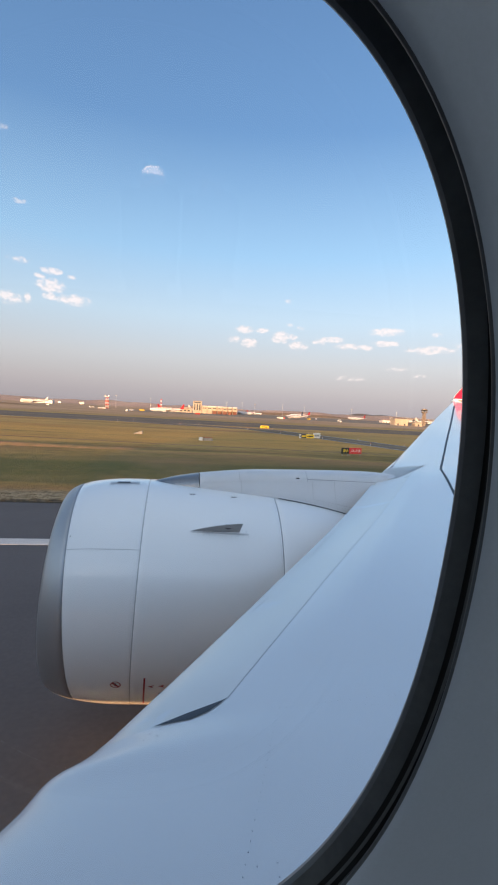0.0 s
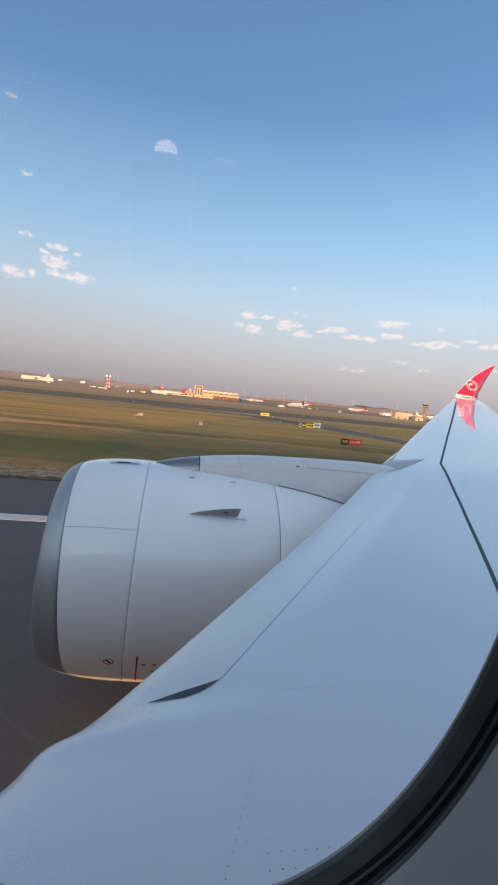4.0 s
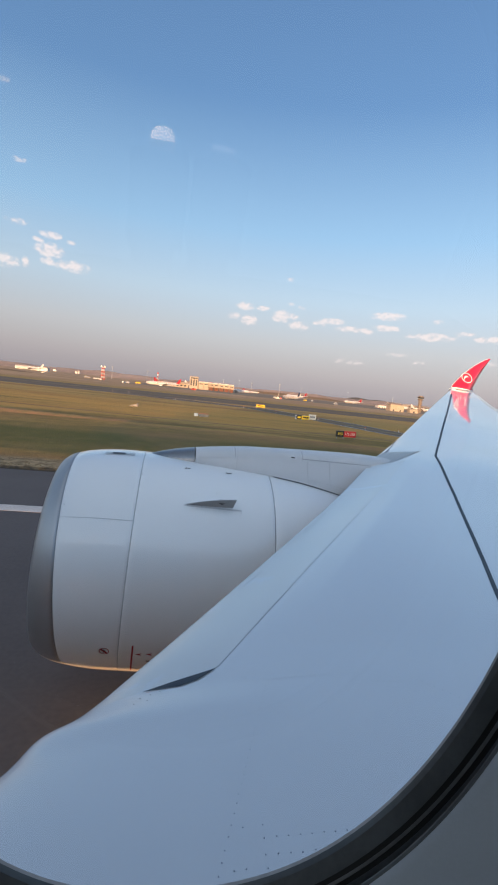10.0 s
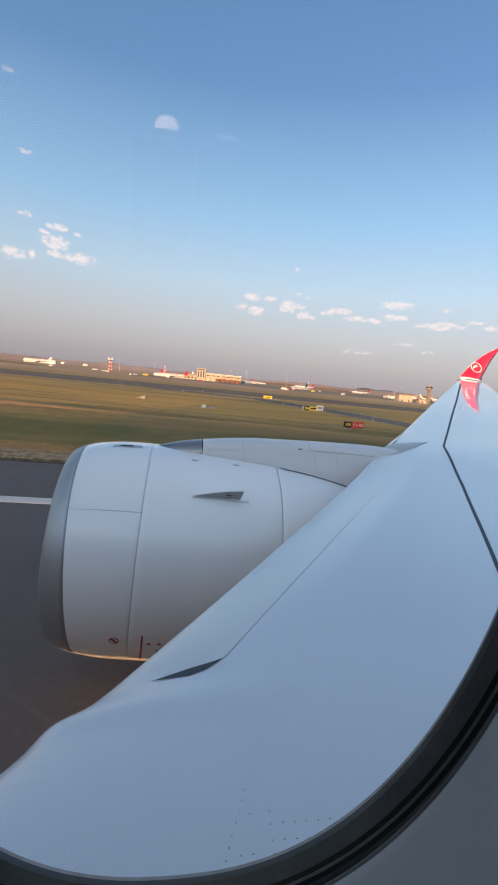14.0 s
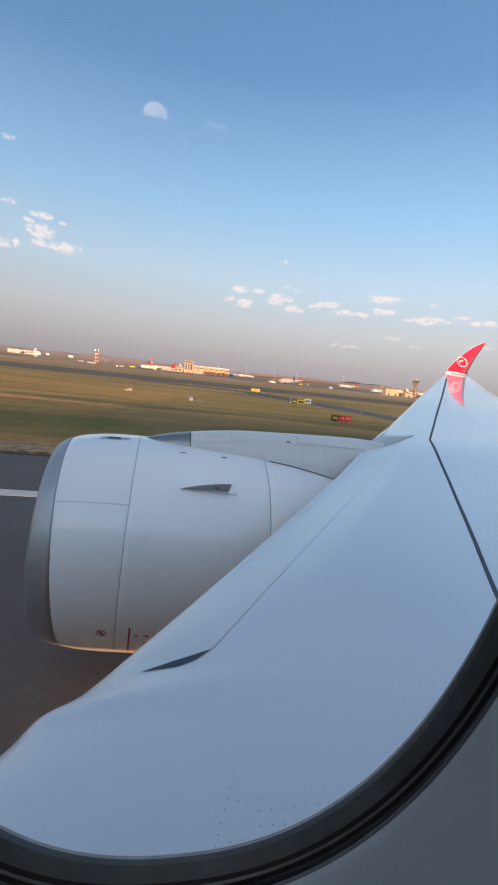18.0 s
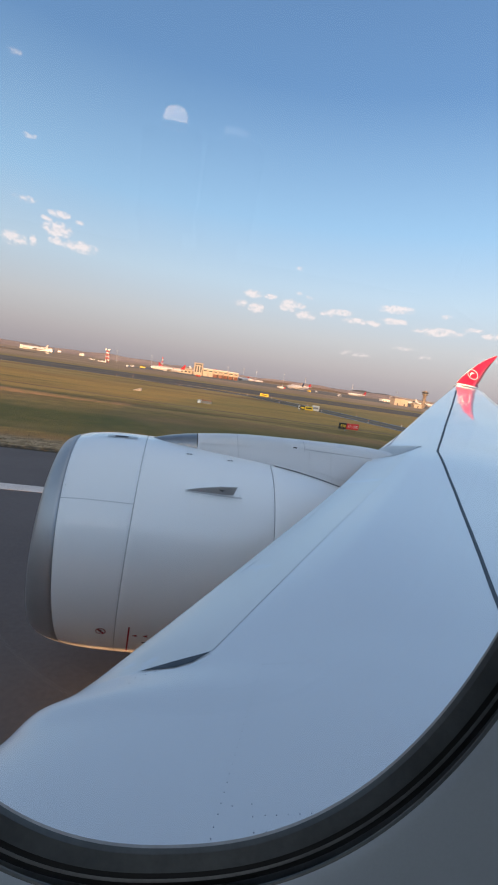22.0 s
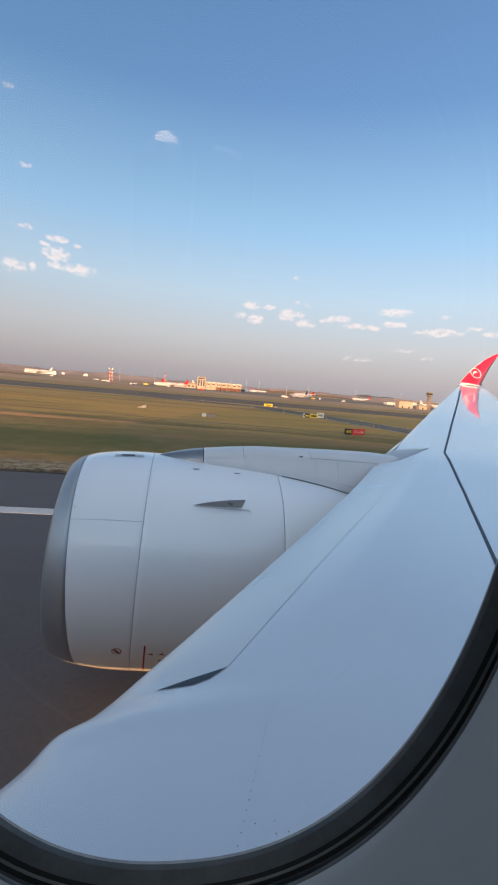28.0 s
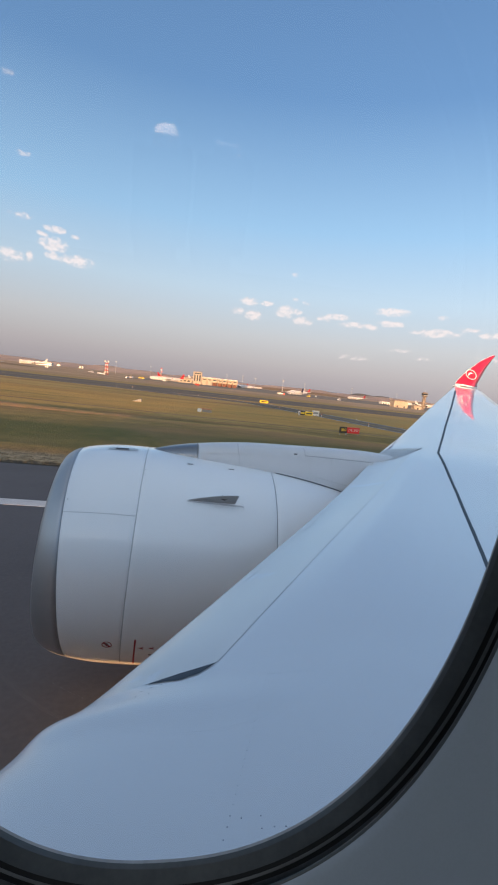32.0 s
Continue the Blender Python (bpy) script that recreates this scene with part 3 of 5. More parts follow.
def build_winglet():
    le = [(18.90, 29.78, 7.66), (19.15, 29.95, 7.98), (19.9, 30.3, 8.62), (21.2, 30.9, 9.50), (22.35, 31.3, 10.08), (22.6, 31.36, 10.17)]
    te = [(20.62, 29.78, 7.60), (20.66, 29.95, 7.86), (21.08, 30.3, 8.32), (21.80, 30.9, 9.10), (22.55, 31.3, 9.98), (22.72, 31.36, 10.16)]
    def rings(t0, t1, n, swell=0.0):
        out = []
        for i in range(n):
            t = t0 + (t1 - t0) * i / (n - 1)
            ks = list(range(len(le)))
            a = Vector([smooth_interp(t, ks, [p[c] for p in le]) for c in range(3)])
            b = Vector([smooth_interp(t, ks, [p[c] for p in te]) for c in range(3)])
            nrm = Vector((0, -0.87, 0.49))
            ring = []
            for f in (0, 0.03, 0.1, 0.25, 0.45, 0.7, 1.0):
                ring.append(a.lerp(b, f) + nrm * ((b - a).length * 0.10 * (1.5 * math.sqrt(f) * (1 - f)) + swell))
            for f in (0.7, 0.45, 0.25, 0.1, 0.03):
                ring.append(a.lerp(b, f) - nrm * ((b - a).length * 0.05 * (1.5 * math.sqrt(f) * (1 - f)) + swell))
            out.append(ring)
        return out
    v, f = loft(rings(0, 0.22, 4), True, True)
    let = attach("winglet", mesh_of("winglet", v, f, RED), airliner, "swept red winglet with a white emblem")
    foot = attach("winglet_foot", mesh_of("winglet_foot", v, f, WHITE), let, "white lower strip")
    v, f = loft(rings(0.22, 5.0, 32), True, True)
    let.data = mesh_of("winglet", v, f, RED)
    # a pale erosion strip along the leading edge
    rows = []
    for i in range(25):
        t = 0.3 + 4.6 * i / 24
        p = Vector([smooth_interp(t, list(range(len(le))), [q[c] for q in le]) for c in range(3)])
        rows.append([p + Vector((0.018 * math.cos(a), 0.012 * math.sin(a), 0.018 * math.sin(a))) for a in (math.pi * k / 3 for k in range(6))])
    v, f = loft(rows, True, True)
    attach("leading_edge", mesh_of("leading_edge", v, f, WHITE), let, "pale leading edge strip")
    # emblem: a ring with a slim curved leaf, on the inboard side
    n = Vector((0, -0.87, 0.49))
    c = Vector((20.22, 30.24, 8.44)) + n * 0.09
    ex = Vector((1, 0, 0))
    ez = n.cross(ex).normalized()
    ez = ez if ez.z > 0 else -ez
    R0, R1 = 0.41, 0.355
    k = 28
    rows = [[c + n * 0.05 + (ex * math.cos(a) + ez * math.sin(a)) * r for a in (2 * math.pi * i / k for i in range(k))] for r in (R0, R1)]
    v, f = loft(rows, True)
    attach("emblem_ring", mesh_of("emblem_ring", v, f, EMBLEM, False), let, "plain white ring")
    pts = []
    for i in range(13):
        t = i / 12
        a = math.radians(205 - 170 * t)
        pts.append(c + n * 0.052 + ex * (0.22 * math.cos(a) - 0.02) + ez * (0.27 * math.sin(a) - 0.10))
    for i in range(12, -1, -1):
        t = i / 12
        a = math.radians(205 - 170 * t)
        w = 0.10 * math.sin(math.pi * t)
        pts.append(c + n * 0.052 + ex * ((0.22 - w) * math.cos(a) - 0.02) + ez * ((0.27 - 1.6 * w) * math.sin(a) - 0.10))
    quads = [(i, i + 1, 24 - i, 25 - i) for i in range(12)]
    attach("emblem_leaf", mesh_of("emblem_leaf", pts, quads, EMBLEM, False), let, "plain white leaf shape")
    return let


build_winglet()
tip = bmesh.new()
bmesh.ops.create_uvsphere(tip, u_segments=12, v_segments=8, radius=0.16, matrix=Matrix.Translation(le_point(29.5) + Vector((0.06, 0, -0.02))) @ Matrix.Diagonal((1.3, 2.2, 0.6, 1)))
part("tip_lamp", tip, material("lamp_glass", (0.75, 0.78, 0.8), 0.1, coat=1.0, vary=0.02), airliner, "clear wingtip lamp cover", True)

# ---- engine ----
EY, EZ = 8.57, 2.71


def nacelle_radius(x):
    return smooth_interp(x, (-1.86, -1.84, -1.79, -1.68, -1.45, -1.0, -0.45, 0.4, 1.2, 1.8, 2.6, 3.5, 4.4),
                         (1.58, 1.645, 1.70, 1.77, 1.85, 1.92, 1.945, 1.95, 1.935, 1.90, 1.80, 1.60, 1.32))


def eng(x, y, z):
    """The engine stands a little nose-up on its pylon."""
    return (x + (z - EZ) * 0.034, y, z - (x - 0.5) * 0.036)


SCARF = -0.15


def scarfed(x, r, a):
    """The joint of lip and cowl leans: further forward at the top than below."""
    x2 = x + SCARF * math.exp(-((x + 1.45) / 0.2) ** 2) * math.sin(a)
    if abs(r - nacelle_radius(x)) < 0.035:
        r += nacelle_radius(x2) - nacelle_radius(x)
        return x2, r
    return x, r


def revolve(name, stations, mat, label, sides=96, parent=None, lean=False):
    """A skin turned round the engine's axis: stations are (x, radius)."""
    rings = []
    for x0, r0 in stations:
        ring = []
        for a in (2 * math.pi * k / sides for k in range(sides)):
            x, r = scarfed(x0, r0, a) if lean else (x0, r0)
            ring.append(eng(x, EY + r * math.cos(a), EZ + r * math.sin(a)))
        rings.append(ring)
    v, f = loft(rings, True)
    return attach(name, mesh_of(name, v, f, mat), parent or airliner, label)


def cowl(name, x0, x1, n, mat, label, inset=0.012):
    st = [(x0 + (x1 - x0) * i / n, nacelle_radius(x0 + (x1 - x0) * i / n)) for i in range(n + 1)]
    st = [(st[0][0] + 0.001, st[0][1] - 0.03), (st[0][0], st[0][1] - 0.0015), (st[0][0] + 0.0025, st[0][1])] + st[1:-1] + [(st[-1][0] - 0.0025, st[-1][1]), (st[-1][0], st[-1][1] - 0.0015), (st[-1][0] - 0.001, st[-1][1] - 0.03)]
    return revolve(name, st, mat, label, lean=x0 < -1)


revolve("inlet_lip", [(-0.9, 1.48), (-1.4, 1.46), (-1.7, 1.48), (-1.82, 1.52), (-1.86, 1.58)] +
              [(x, nacelle_radius(x)) for x in (-1.855, -1.85, -1.84, -1.825, -1.81, -1.79, -1.76, -1.72, -1.68, -1.62, -1.54, -1.455)] + [(-1.4555, 1.825)], METAL, "bare brushed-metal inlet lip", lean=True)
cowl("inlet_cowl", -1.450, -0.459, 12, WHITE, "white inlet cowl")
fan_cowl = cowl("fan_cowl", -0.451, 1.767, 24, WHITE, "white fan cowl door")
cowl("reverser_cowl", 1.782, 4.4, 24, WHITE, "white thrust reverser cowl")
revolve("seam_backing", [(-1.62, 1.735), (-1.45, 1.80), (-1.2, 1.86), (-0.45, 1.930), (1.8, 1.888), (4.3, 1.25)], SEAM, "dark seams between the cowls")
revolve("exhaust_cone", [(4.4, 1.29), (4.5, 0.95), (5.3, 0.72), (6.2, 0.30), (6.5, 0.05)], METAL, "grey metal exhaust cone")
revolve("fan_disc", [(-0.9, 1.48), (-0.92, 0.5), (-1.15, 0.36), (-1.4, 0.04)], MARK_DARK, "dark fan face")


def on_nacelle(x, deg, lift=0.0):
    """deg: up from the horizontal, on the side that faces the fuselage."""
    r = nacelle_radius(x) + lift
    return Vector(eng(x, EY - r * math.cos(radians(deg)), EZ + r * math.sin(radians(deg))))


def nacelle_patch(name, x0, x1, d0, d1, mat, label="", lift=0.004, n=6, parent=None):
    rows = [[on_nacelle(x0 + (x1 - x0) * i / n, d0 + (d1 - d0) * j / n, lift) for j in range(n + 1)] for i in range(n + 1)]
    v, f = loft(rows, False)
    return attach(name, mesh_of(name, v, f, mat), parent or airliner, label)


nacelle_patch("panel_seam", -1.53, -0.462, 35.3, 35.5, SEAM, "fine horizontal panel seam")


def strake():
    """The swept triangular fin on the cowl."""
    base = [(0.30, 46.0), (0.47, 46.1), (0.66, 46.3), (0.85, 46.5), (1.06, 46.8)]
    high = [0.0, 0.085, 0.155, 0.205, 0.235]
    bm = bmesh.new()
    rows = []
    for (x, d), h in zip(base, high):
        p, q = on_nacelle(x, d - 0.3, -0.01), on_nacelle(x, d + 0.3, -0.01)
        top = on_nacelle(x + 0.1 * h, d, h)
        rows.append([bm.verts.new(p), bm.verts.new(top - Vector((0, 0.004, 0))), bm.verts.new(top + Vector((0, 0.004, 0.004))), bm.verts.new(q)])
    for a, b in zip(rows, rows[1:]):
        for i in range(3):
            bm.faces.new((a[i], a[i + 1], b[i + 1], b[i]))
    bm.faces.new(rows[-1])
    part("strake", bm, STRAKE_GREY, airliner, "grey triangular strake on the cowl")
    v = [on_nacelle(x, 46.0, h) for x, h in ((0.80, 0.135), (0.92, 0.135), (0.86, 0.09))]
    attach("strake_mark", mesh_of("strake_mark", v, [(0, 1, 2)], MARK_DARK, False), fan_cowl, "small dark mark")
    nacelle_patch("strake_foot", 0.28, 1.20, 44.9, 46.0, PYLON, "riveted strake flange")


strake()


def nacelle_marks():
    # prohibition sign: ring and bar; red hoist line; small arrow heads; latches
    cx, cd, r = -0.66, -27.0, 0.078
    k = 24
    def pt(a, rr, lift=0.005):
        return on_nacelle(cx + rr * math.cos(a), cd + math.degrees(rr * math.sin(a) / nacelle_radius(cx)), lift)
    rows = [[pt(2 * math.pi * i / k, rr) for i in range(k)] for rr in (r, r * 0.80)]
    v, f = loft(rows, True)
    attach("sign_ring", mesh_of("sign_ring", v, f, MARK, False), fan_cowl, "dark red-black round warning sign")
    w = 0.012
    v = [pt(a, r * 0.85, 0.007) + Vector((s * w * 0.7, 0, s * w * 0.7)) for a in (math.radians(135), math.radians(-45)) for s in (-1, 1)]
    attach("sign_bar", mesh_of("sign_bar", v, [(0, 1, 3, 2)], MARK, False), fan_cowl)
    nacelle_patch("sign_figure", cx - 0.014, cx + 0.014, cd - 1.0, cd + 1.1, MARK_DARK, lift=0.006, n=2, parent=fan_cowl)
    nacelle_patch("hoist_line", -0.255, -0.228, -47, -22.0, MARK, "dark red vertical line", parent=fan_cowl)
    for x, d in ((-0.14, -28.0), (0.02, -27.6)):
        v = [on_nacelle(x - 0.055, d, 0.005), on_nacelle(x + 0.045, d - 1.1, 0.005), on_nacelle(x + 0.02, d, 0.005), on_nacelle(x + 0.045, d + 1.1, 0.005)]
        attach("arrow_mark", mesh_of("arrow_mark", v, [(0, 1, 2), (0, 2, 3)], MARK, False), fan_cowl, "small dark red arrow")
    nacelle_patch("placard", -0.02, 0.07, -34.0, -33.0, MARK_DARK, lift=0.005, n=2, parent=fan_cowl)
    for x, d in ((0.30, 71.0), (1.02, 71.0), (0.80, 54.0), (0.86, 50.5), (-1.50, 42.0), (-0.42, 62.0)):
        s = 0.05 if d > 65 else 0.014
        nacelle_patch("latch", x - s, x - 0.004, d - 0.55, d + 0.35, MARK_DARK, lift=0.006, n=2, parent=fan_cowl)
        if d > 65:
            nacelle_patch("latch", x + 0.004, x + s, d - 0.35, d + 0.55, MARK_DARK, lift=0.006, n=2, parent=fan_cowl)
    for x, d in [(0.33 + 0.072 * i, 45.3) for i in range(13)] + [(0.30 + 0.09 * i, 44.0) for i in range(11)] + [(1.17, 47.0), (1.17, 43.0)]:
        nacelle_patch("bolt", x, x + 0.014, d - 0.18, d + 0.18, RIVET_GREY, lift=0.008, n=1, parent=fan_cowl)
    nacelle_patch("vent_panel", -1.12, -0.62, 79.5, 84.0, GREY, "grey vent panel on top of the cowl", lift=0.006)
    nacelle_patch("vent_grille", -1.00, -0.78, 80.5, 83.0, MARK_DARK, "dark vent grille", lift=0.012)


nacelle_marks()


def pylon_y(x):
    return float(np.interp(x, (1.2, 4.2), (EY, 9.0)))


def build_pylon():
    def ring(x):
        top = smooth_interp(x, (-0.40, 0.05, 0.49, 1.30, 2.17, 3.31, 4.12, 5.2), (4.66, 4.775, 4.85, 4.935, 4.95, 4.95, 4.93, 4.83))
        w = float(np.interp(x, (-0.40, 0.0, 0.49, 1.5, 2.5, 3.5, 4.6, 5.2), (0.03, 0.26, 0.36, 0.40, 0.44, 0.48, 0.46, 0.2)))
        low = float(np.interp(x, (-0.4, 0.49, 1.8, 3.3, 4.4, 5.2), (4.55, 4.40, 4.30, 4.05, 3.9, 4.2)))
        out = []
        for i in range(15):
            a = math.pi * i / 14
            cw, sw = math.cos(a), math.sin(a)
            out.append((x, pylon_y(x) - w * math.copysign(abs(cw) ** 0.7, cw) * 1.0, low + (top - low) * sw ** 0.55))
        return out
    def span(a, b, n):
        return [ring(a + (b - a) * i / n) for i in range(n + 1)]
    v, f = loft(span(0.50, 4.75, 30), False)
    py = attach("pylon", mesh_of("pylon", v, f, PYLON), airliner, "pale grey engine pylon fairing")
    v, f = loft(span(-0.46, 0.485, 12), False)
    attach("pylon_nose", mesh_of("pylon_nose", v, f, NOSE_METAL), airliner, "dark bare-metal pylon nose")
    for x in (1.21, 2.52):
        v, f = loft([[Vector(p) + Vector((dx, -0.003 if p[1] < EY else 0, 0.003)) for p in ring(x)] for dx in (0, 0.008)], False)
        attach("pylon_seam", mesh_of("pylon_seam", v, f, SEAM, False), py)
    # long horizontal panel seam and a small drain mark on the aft side
    side = []
    for i in range(17):
        r = [Vector(p) for p in ring(2.53 + 1.9 * i / 16)]
        p = r[3].lerp(r[4], 0.5)
        side.append([p + Vector((0, -0.004, 0.0)), p + Vector((0, -0.004, 0.009))])
    v, f = loft(side, False)
    attach("pylon_seam", mesh_of("pylon_seam", v, f, SEAM, False), py)
    r = [Vector(p) for p in ring(2.33)]
    bm = bmesh.new()
    bmesh.ops.create_cube(bm, size=1, matrix=Matrix.Translation(r[3].lerp(r[4], 0.7) + Vector((0, -0.004, 0.0))) @ Matrix.Diagonal((0.07, 0.012, 0.02, 1)))
    part("drain_mark", bm, MARK_DARK, py, "small dark drain mark")
    # flared skirt between the pylon and the cowl, with its seal
    rows, seal = [], []
    for i in range(31):
        x = 0.49 + 3.4 * i / 30
        deg = float(np.interp(x, (-0.2, 0.5, 1.1, 1.8, 2.5, 3.3, 3.9), (82.0, 79.0, 76.8, 75.5, 74.6, 73.9, 72.8)))
        w = float(np.interp(x, (-0.1, 0.0, 0.49, 1.5, 2.5, 3.5), (0.2, 0.26, 0.36, 0.40, 0.44, 0.46)))
        foot = on_nacelle(x, deg, 0.012)
        up = Vector((foot.x, pylon_y(x) - w * 0.985, float(np.interp(x, (-0.1, 0.5, 1.3, 3.6), (4.66, 4.74, 4.80, 4.78)))))
        mid = foot.lerp(up, 0.45) + Vector((0, 0.02, -0.03))
        rows.append([on_nacelle(x, deg - 0.2, -0.02), foot, foot.lerp(up, 0.12) + Vector((0, 0, 0.008)), mid, up])
        if x > 1.75:
            seal.append([on_nacelle(x, deg - 0.75, 0.008), on_nacelle(x, deg - 0.1, 0.016)])
    v, f = loft(rows, False)
    attach("pylon_skirt", mesh_of("pylon_skirt", v, f, PYLON), py, "pale flared pylon skirt")
    for k in (6, 18, 22):
        strip_pts = [[q + Vector((dx, -0.004, 0.004)) for q in rows[k][1:]] for dx in (0.0, 0.009)]
        v, f = loft(strip_pts, False)
        attach("skirt_seam", mesh_of("skirt_seam", v, f, FAINT_SEAM, False), py)
    ledge = [[r[2].lerp(r[3], 0.35) + Vector((0, -0.005, z)) for z in (0.0, 0.008)] for r in rows[18:]]
    v, f = loft(ledge, False)
    attach("skirt_seam", mesh_of("skirt_seam", v, f, FAINT_SEAM, False), py)
    v, f = loft(seal, False)
    attach("skirt_seal", mesh_of("skirt_seal", v, f, DARK, False), py, "dark rubber seal")
    # root cap that overlaps the leading edge
    pts = [(8.75, 0.02), (8.67, 0.30), (8.73, 0.48), (8.90, 0.62), (9.22, 0.78), (9.66, 0.92)]
    far = [(9.49, 0.02), (9.50, 0.10), (9.52, 0.25), (9.56, 0.45), (9.60, 0.68), (9.66, 0.92)]
    cap = []
    for t in (0, 0.25, 0.5, 0.75, 1):
        cap.append([wing_top(a[0] + (b[0] - a[0]) * t, a[1] + (b[1] - a[1]) * t, 0.006 + 0.016 * math.sin(math.pi * t)) for a, b in zip(pts, far)])
    v, f = loft(cap, False)
    attach("pylon_cap", mesh_of("pylon_cap", v, f, CAP_GREY), py, "grey pylon cap over the leading edge")
    v = [wing_top(9.60, 0.17, 0.014), wing_top(11.2, 0.03, 0.014), wing_top(10.9, 0.0, 0.010), wing_top(9.55, 0.0, 0.010)]
    attach("slat_end_gap", mesh_of("slat_end_gap", v, [(0, 1, 2, 3)], DARK, False), py, "dark gap at the outer slat end")
    bm = bmesh.new()
    bmesh.ops.create_cone(bm, cap_ends=True, segments=6, radius1=0.008, radius2=0.006, depth=0.012)
    bolt = bpy.data.meshes.new("bolt")
    bm.to_mesh(bolt)
    bm.free()
    bolt.materials.append(GREY)
    for r in rows[:27]:
        for t in (0.0, 0.5):
            ob = attach("bolt", bolt, py)
            ob.location = r[2].lerp(rows[rows.index(r) + 1][2], t) + Vector((0, -0.012, 0.012))


build_pylon()

# ---- fuselage shell and wheels ----
FY, FZ = -2.65, 5.3


def hull_ring(x):
    s = 1.0
    if x < -22:
        s = math.sqrt(max(0.02, 1 - ((-22 - x) / 9.5) ** 2))
    if x > 20:
        s = max(0.12, 1 - ((x - 20) / 17.0) ** 1.6)
    lift = 1.2 * max(0, (x - 20) / 16)
    return [(x, FY + 2.98 * s * math.cos(a), FZ + lift + 3.05 * s * math.sin(a)) for a in (2 * math.pi * k / 96 for k in range(96))]


def hull_y(z, side=1, inset=0.0):
    """Where the fuselage skin stands at height z, inset metres inside it."""
    return FY + side * ((2.98 - inset) * math.sqrt(max(0.0, 1 - ((z - FZ) / (3.05 - inset)) ** 2)))


def build_hull():
    xs = [-31.4, -31, -30, -28, -25, -22, -15, -8, -4, -3.2, -2, -1.4] + [-0.9 + 0.1 * i for i in range(20)] + [1.4, 2.0, 3.2, 4, 8, 14, 20, 24, 28, 32, 36]
    v, f = loft([hull_ring(x) for x in xs], True)
    keep = []
    for q in f:
        c = sum((Vector(v[i]) for i in q), Vector()) / 4
        open_star = c.y > 0 and 4.95 < c.z < 6.9 and -0.6 < c.x < 0.7
        open_port = c.y < -5.2 and 5.6 < c.z < 6.4 and -3.2 < c.x < 3.2
        if not (open_star or open_port):
            keep.append(q)
    attach("fuselage", mesh_of("fuselage", v, keep, WHITE), airliner, "white airliner fuselage")
    rings = []
    for i in range(25):
        x = -11 + 25 * i / 24
        e = math.sin(math.pi * (0.03 + 0.94 * i / 24)) ** 0.3
        rings.append([(x, FY + 2.75 * e * math.cos(a), 3.3 + (-1.56 if math.sin(a) < 0 else 0.6) * e * abs(math.sin(a)) ** 0.7) for a in (2 * math.pi * k / 48 for k in range(48))])
    v, f = loft(rings, True, True)
    attach("belly_fairing", mesh_of("belly_fairing", v, f, WHITE), airliner, "white belly fairing")
    v, f = loft([[Vector((x, -5.3 - y, z)) for x, y, z in [tuple(wing_top(yy, fr * chord(yy)) - Vector((0, 0, dz))) for fr, dz in ((0, 0), (0.3, 0), (1, 0), (0.5, 0.5), (0.1, 0.35))]] for yy in (-0.4, 9, 20, 29.5)], True, True)
    attach("port_wing", mesh_of("port_wing", v, f, WING), airliner, "white port wing")
    for y in (-5.9, 0.6):
        for x in (8.6, 10.6):
            for dy in (-0.7, 0.7):
                bm = bmesh.new()
                bmesh.ops.create_cone(bm, cap_ends=True, segments=28, radius1=0.68, radius2=0.68, depth=0.5, matrix=Matrix.Translation((x, y + dy, 0.70)) @ Matrix.Rotation(radians(90), 4, "X"))
                part("wheel", bm, RUBBER, airliner, "black tyre", True)
        part("gear_strut", tube_bm([(9.6, y, 0.7), (9.6, y, 3.6)], 0.22, 12), METAL, airliner, "grey gear strut", True)


build_hull()

# ---- cabin: side wall, window, lining ----
TILT = 10.0
ST, CT = math.sin(radians(TILT)), math.cos(radians(TILT))
WIN_O = Vector((0, 0.16, 6.0))
WIN_C, WIN_A, WIN_B, WIN_N = (0.0220, -0.0451), 0.1367, 0.2162, 2.302


BROW = 0.0048


def win(u, v, w):
    """A point by the window's own axes: along the cabin, up the wall, outward."""
    return WIN_O + Vector((u, -ST * v + CT * w * 0 , CT * v)) + Vector((0, CT, ST)) * w


def oval(e0, w, n=240, brow=0.0):
    """A ring e0 outside the pane's opening; brow draws its upper half inward."""
    out = []
    for i in range(n):
        t = 2 * math.pi * i / n
        c, s = math.cos(t), math.sin(t)
        e = e0 - brow * max(0.0, s) ** 1.5
        k = (abs(c / (WIN_A + e)) ** WIN_N + abs(s / (WIN_B + e)) ** WIN_N) ** (-1 / WIN_N)
        out.append(win(WIN_C[0] + k * c, WIN_C[1] + k * s, w))
    return out


def ring_mesh(name, profile, mat, smooth=True, brow=0.0):
    v, f = loft([oval(e, w, brow=brow) for e, w in profile], True)
    return mesh_of(name, v, f, mat, smooth)


window = thing("window_1", "oval cabin window with a black rubber rim", "window", "structure")
attach("outer_seal", ring_mesh("outer_seal", [(0.20, 0.075), (0.135, 0.05), (0.060, 0.022), (0.018, 0.007), (0.0037, 0.0052)], RUBBER), window, "grey outer pane seal")
attach("lip_edge", ring_mesh("lip_edge", [(0.0037, 0.0052), (0.0032, 0.0046), (0.0026, 0.0030)], LIP_PALE), window, "thin inner edge with a painted pale highlight")
attach("lip", ring_mesh("lip", [(0.0026, 0.0030), (0.0027, 0.0020), (0.0030, 0.0005)], RUBBER), window, "black rubber lip")
attach("rim", ring_mesh("rim", [(0.0030, 0.0005), (0.0048, -0.0010), (0.0072, -0.0029), (0.0089, -0.0042)], RUBBER), window, "black rubber window rim")
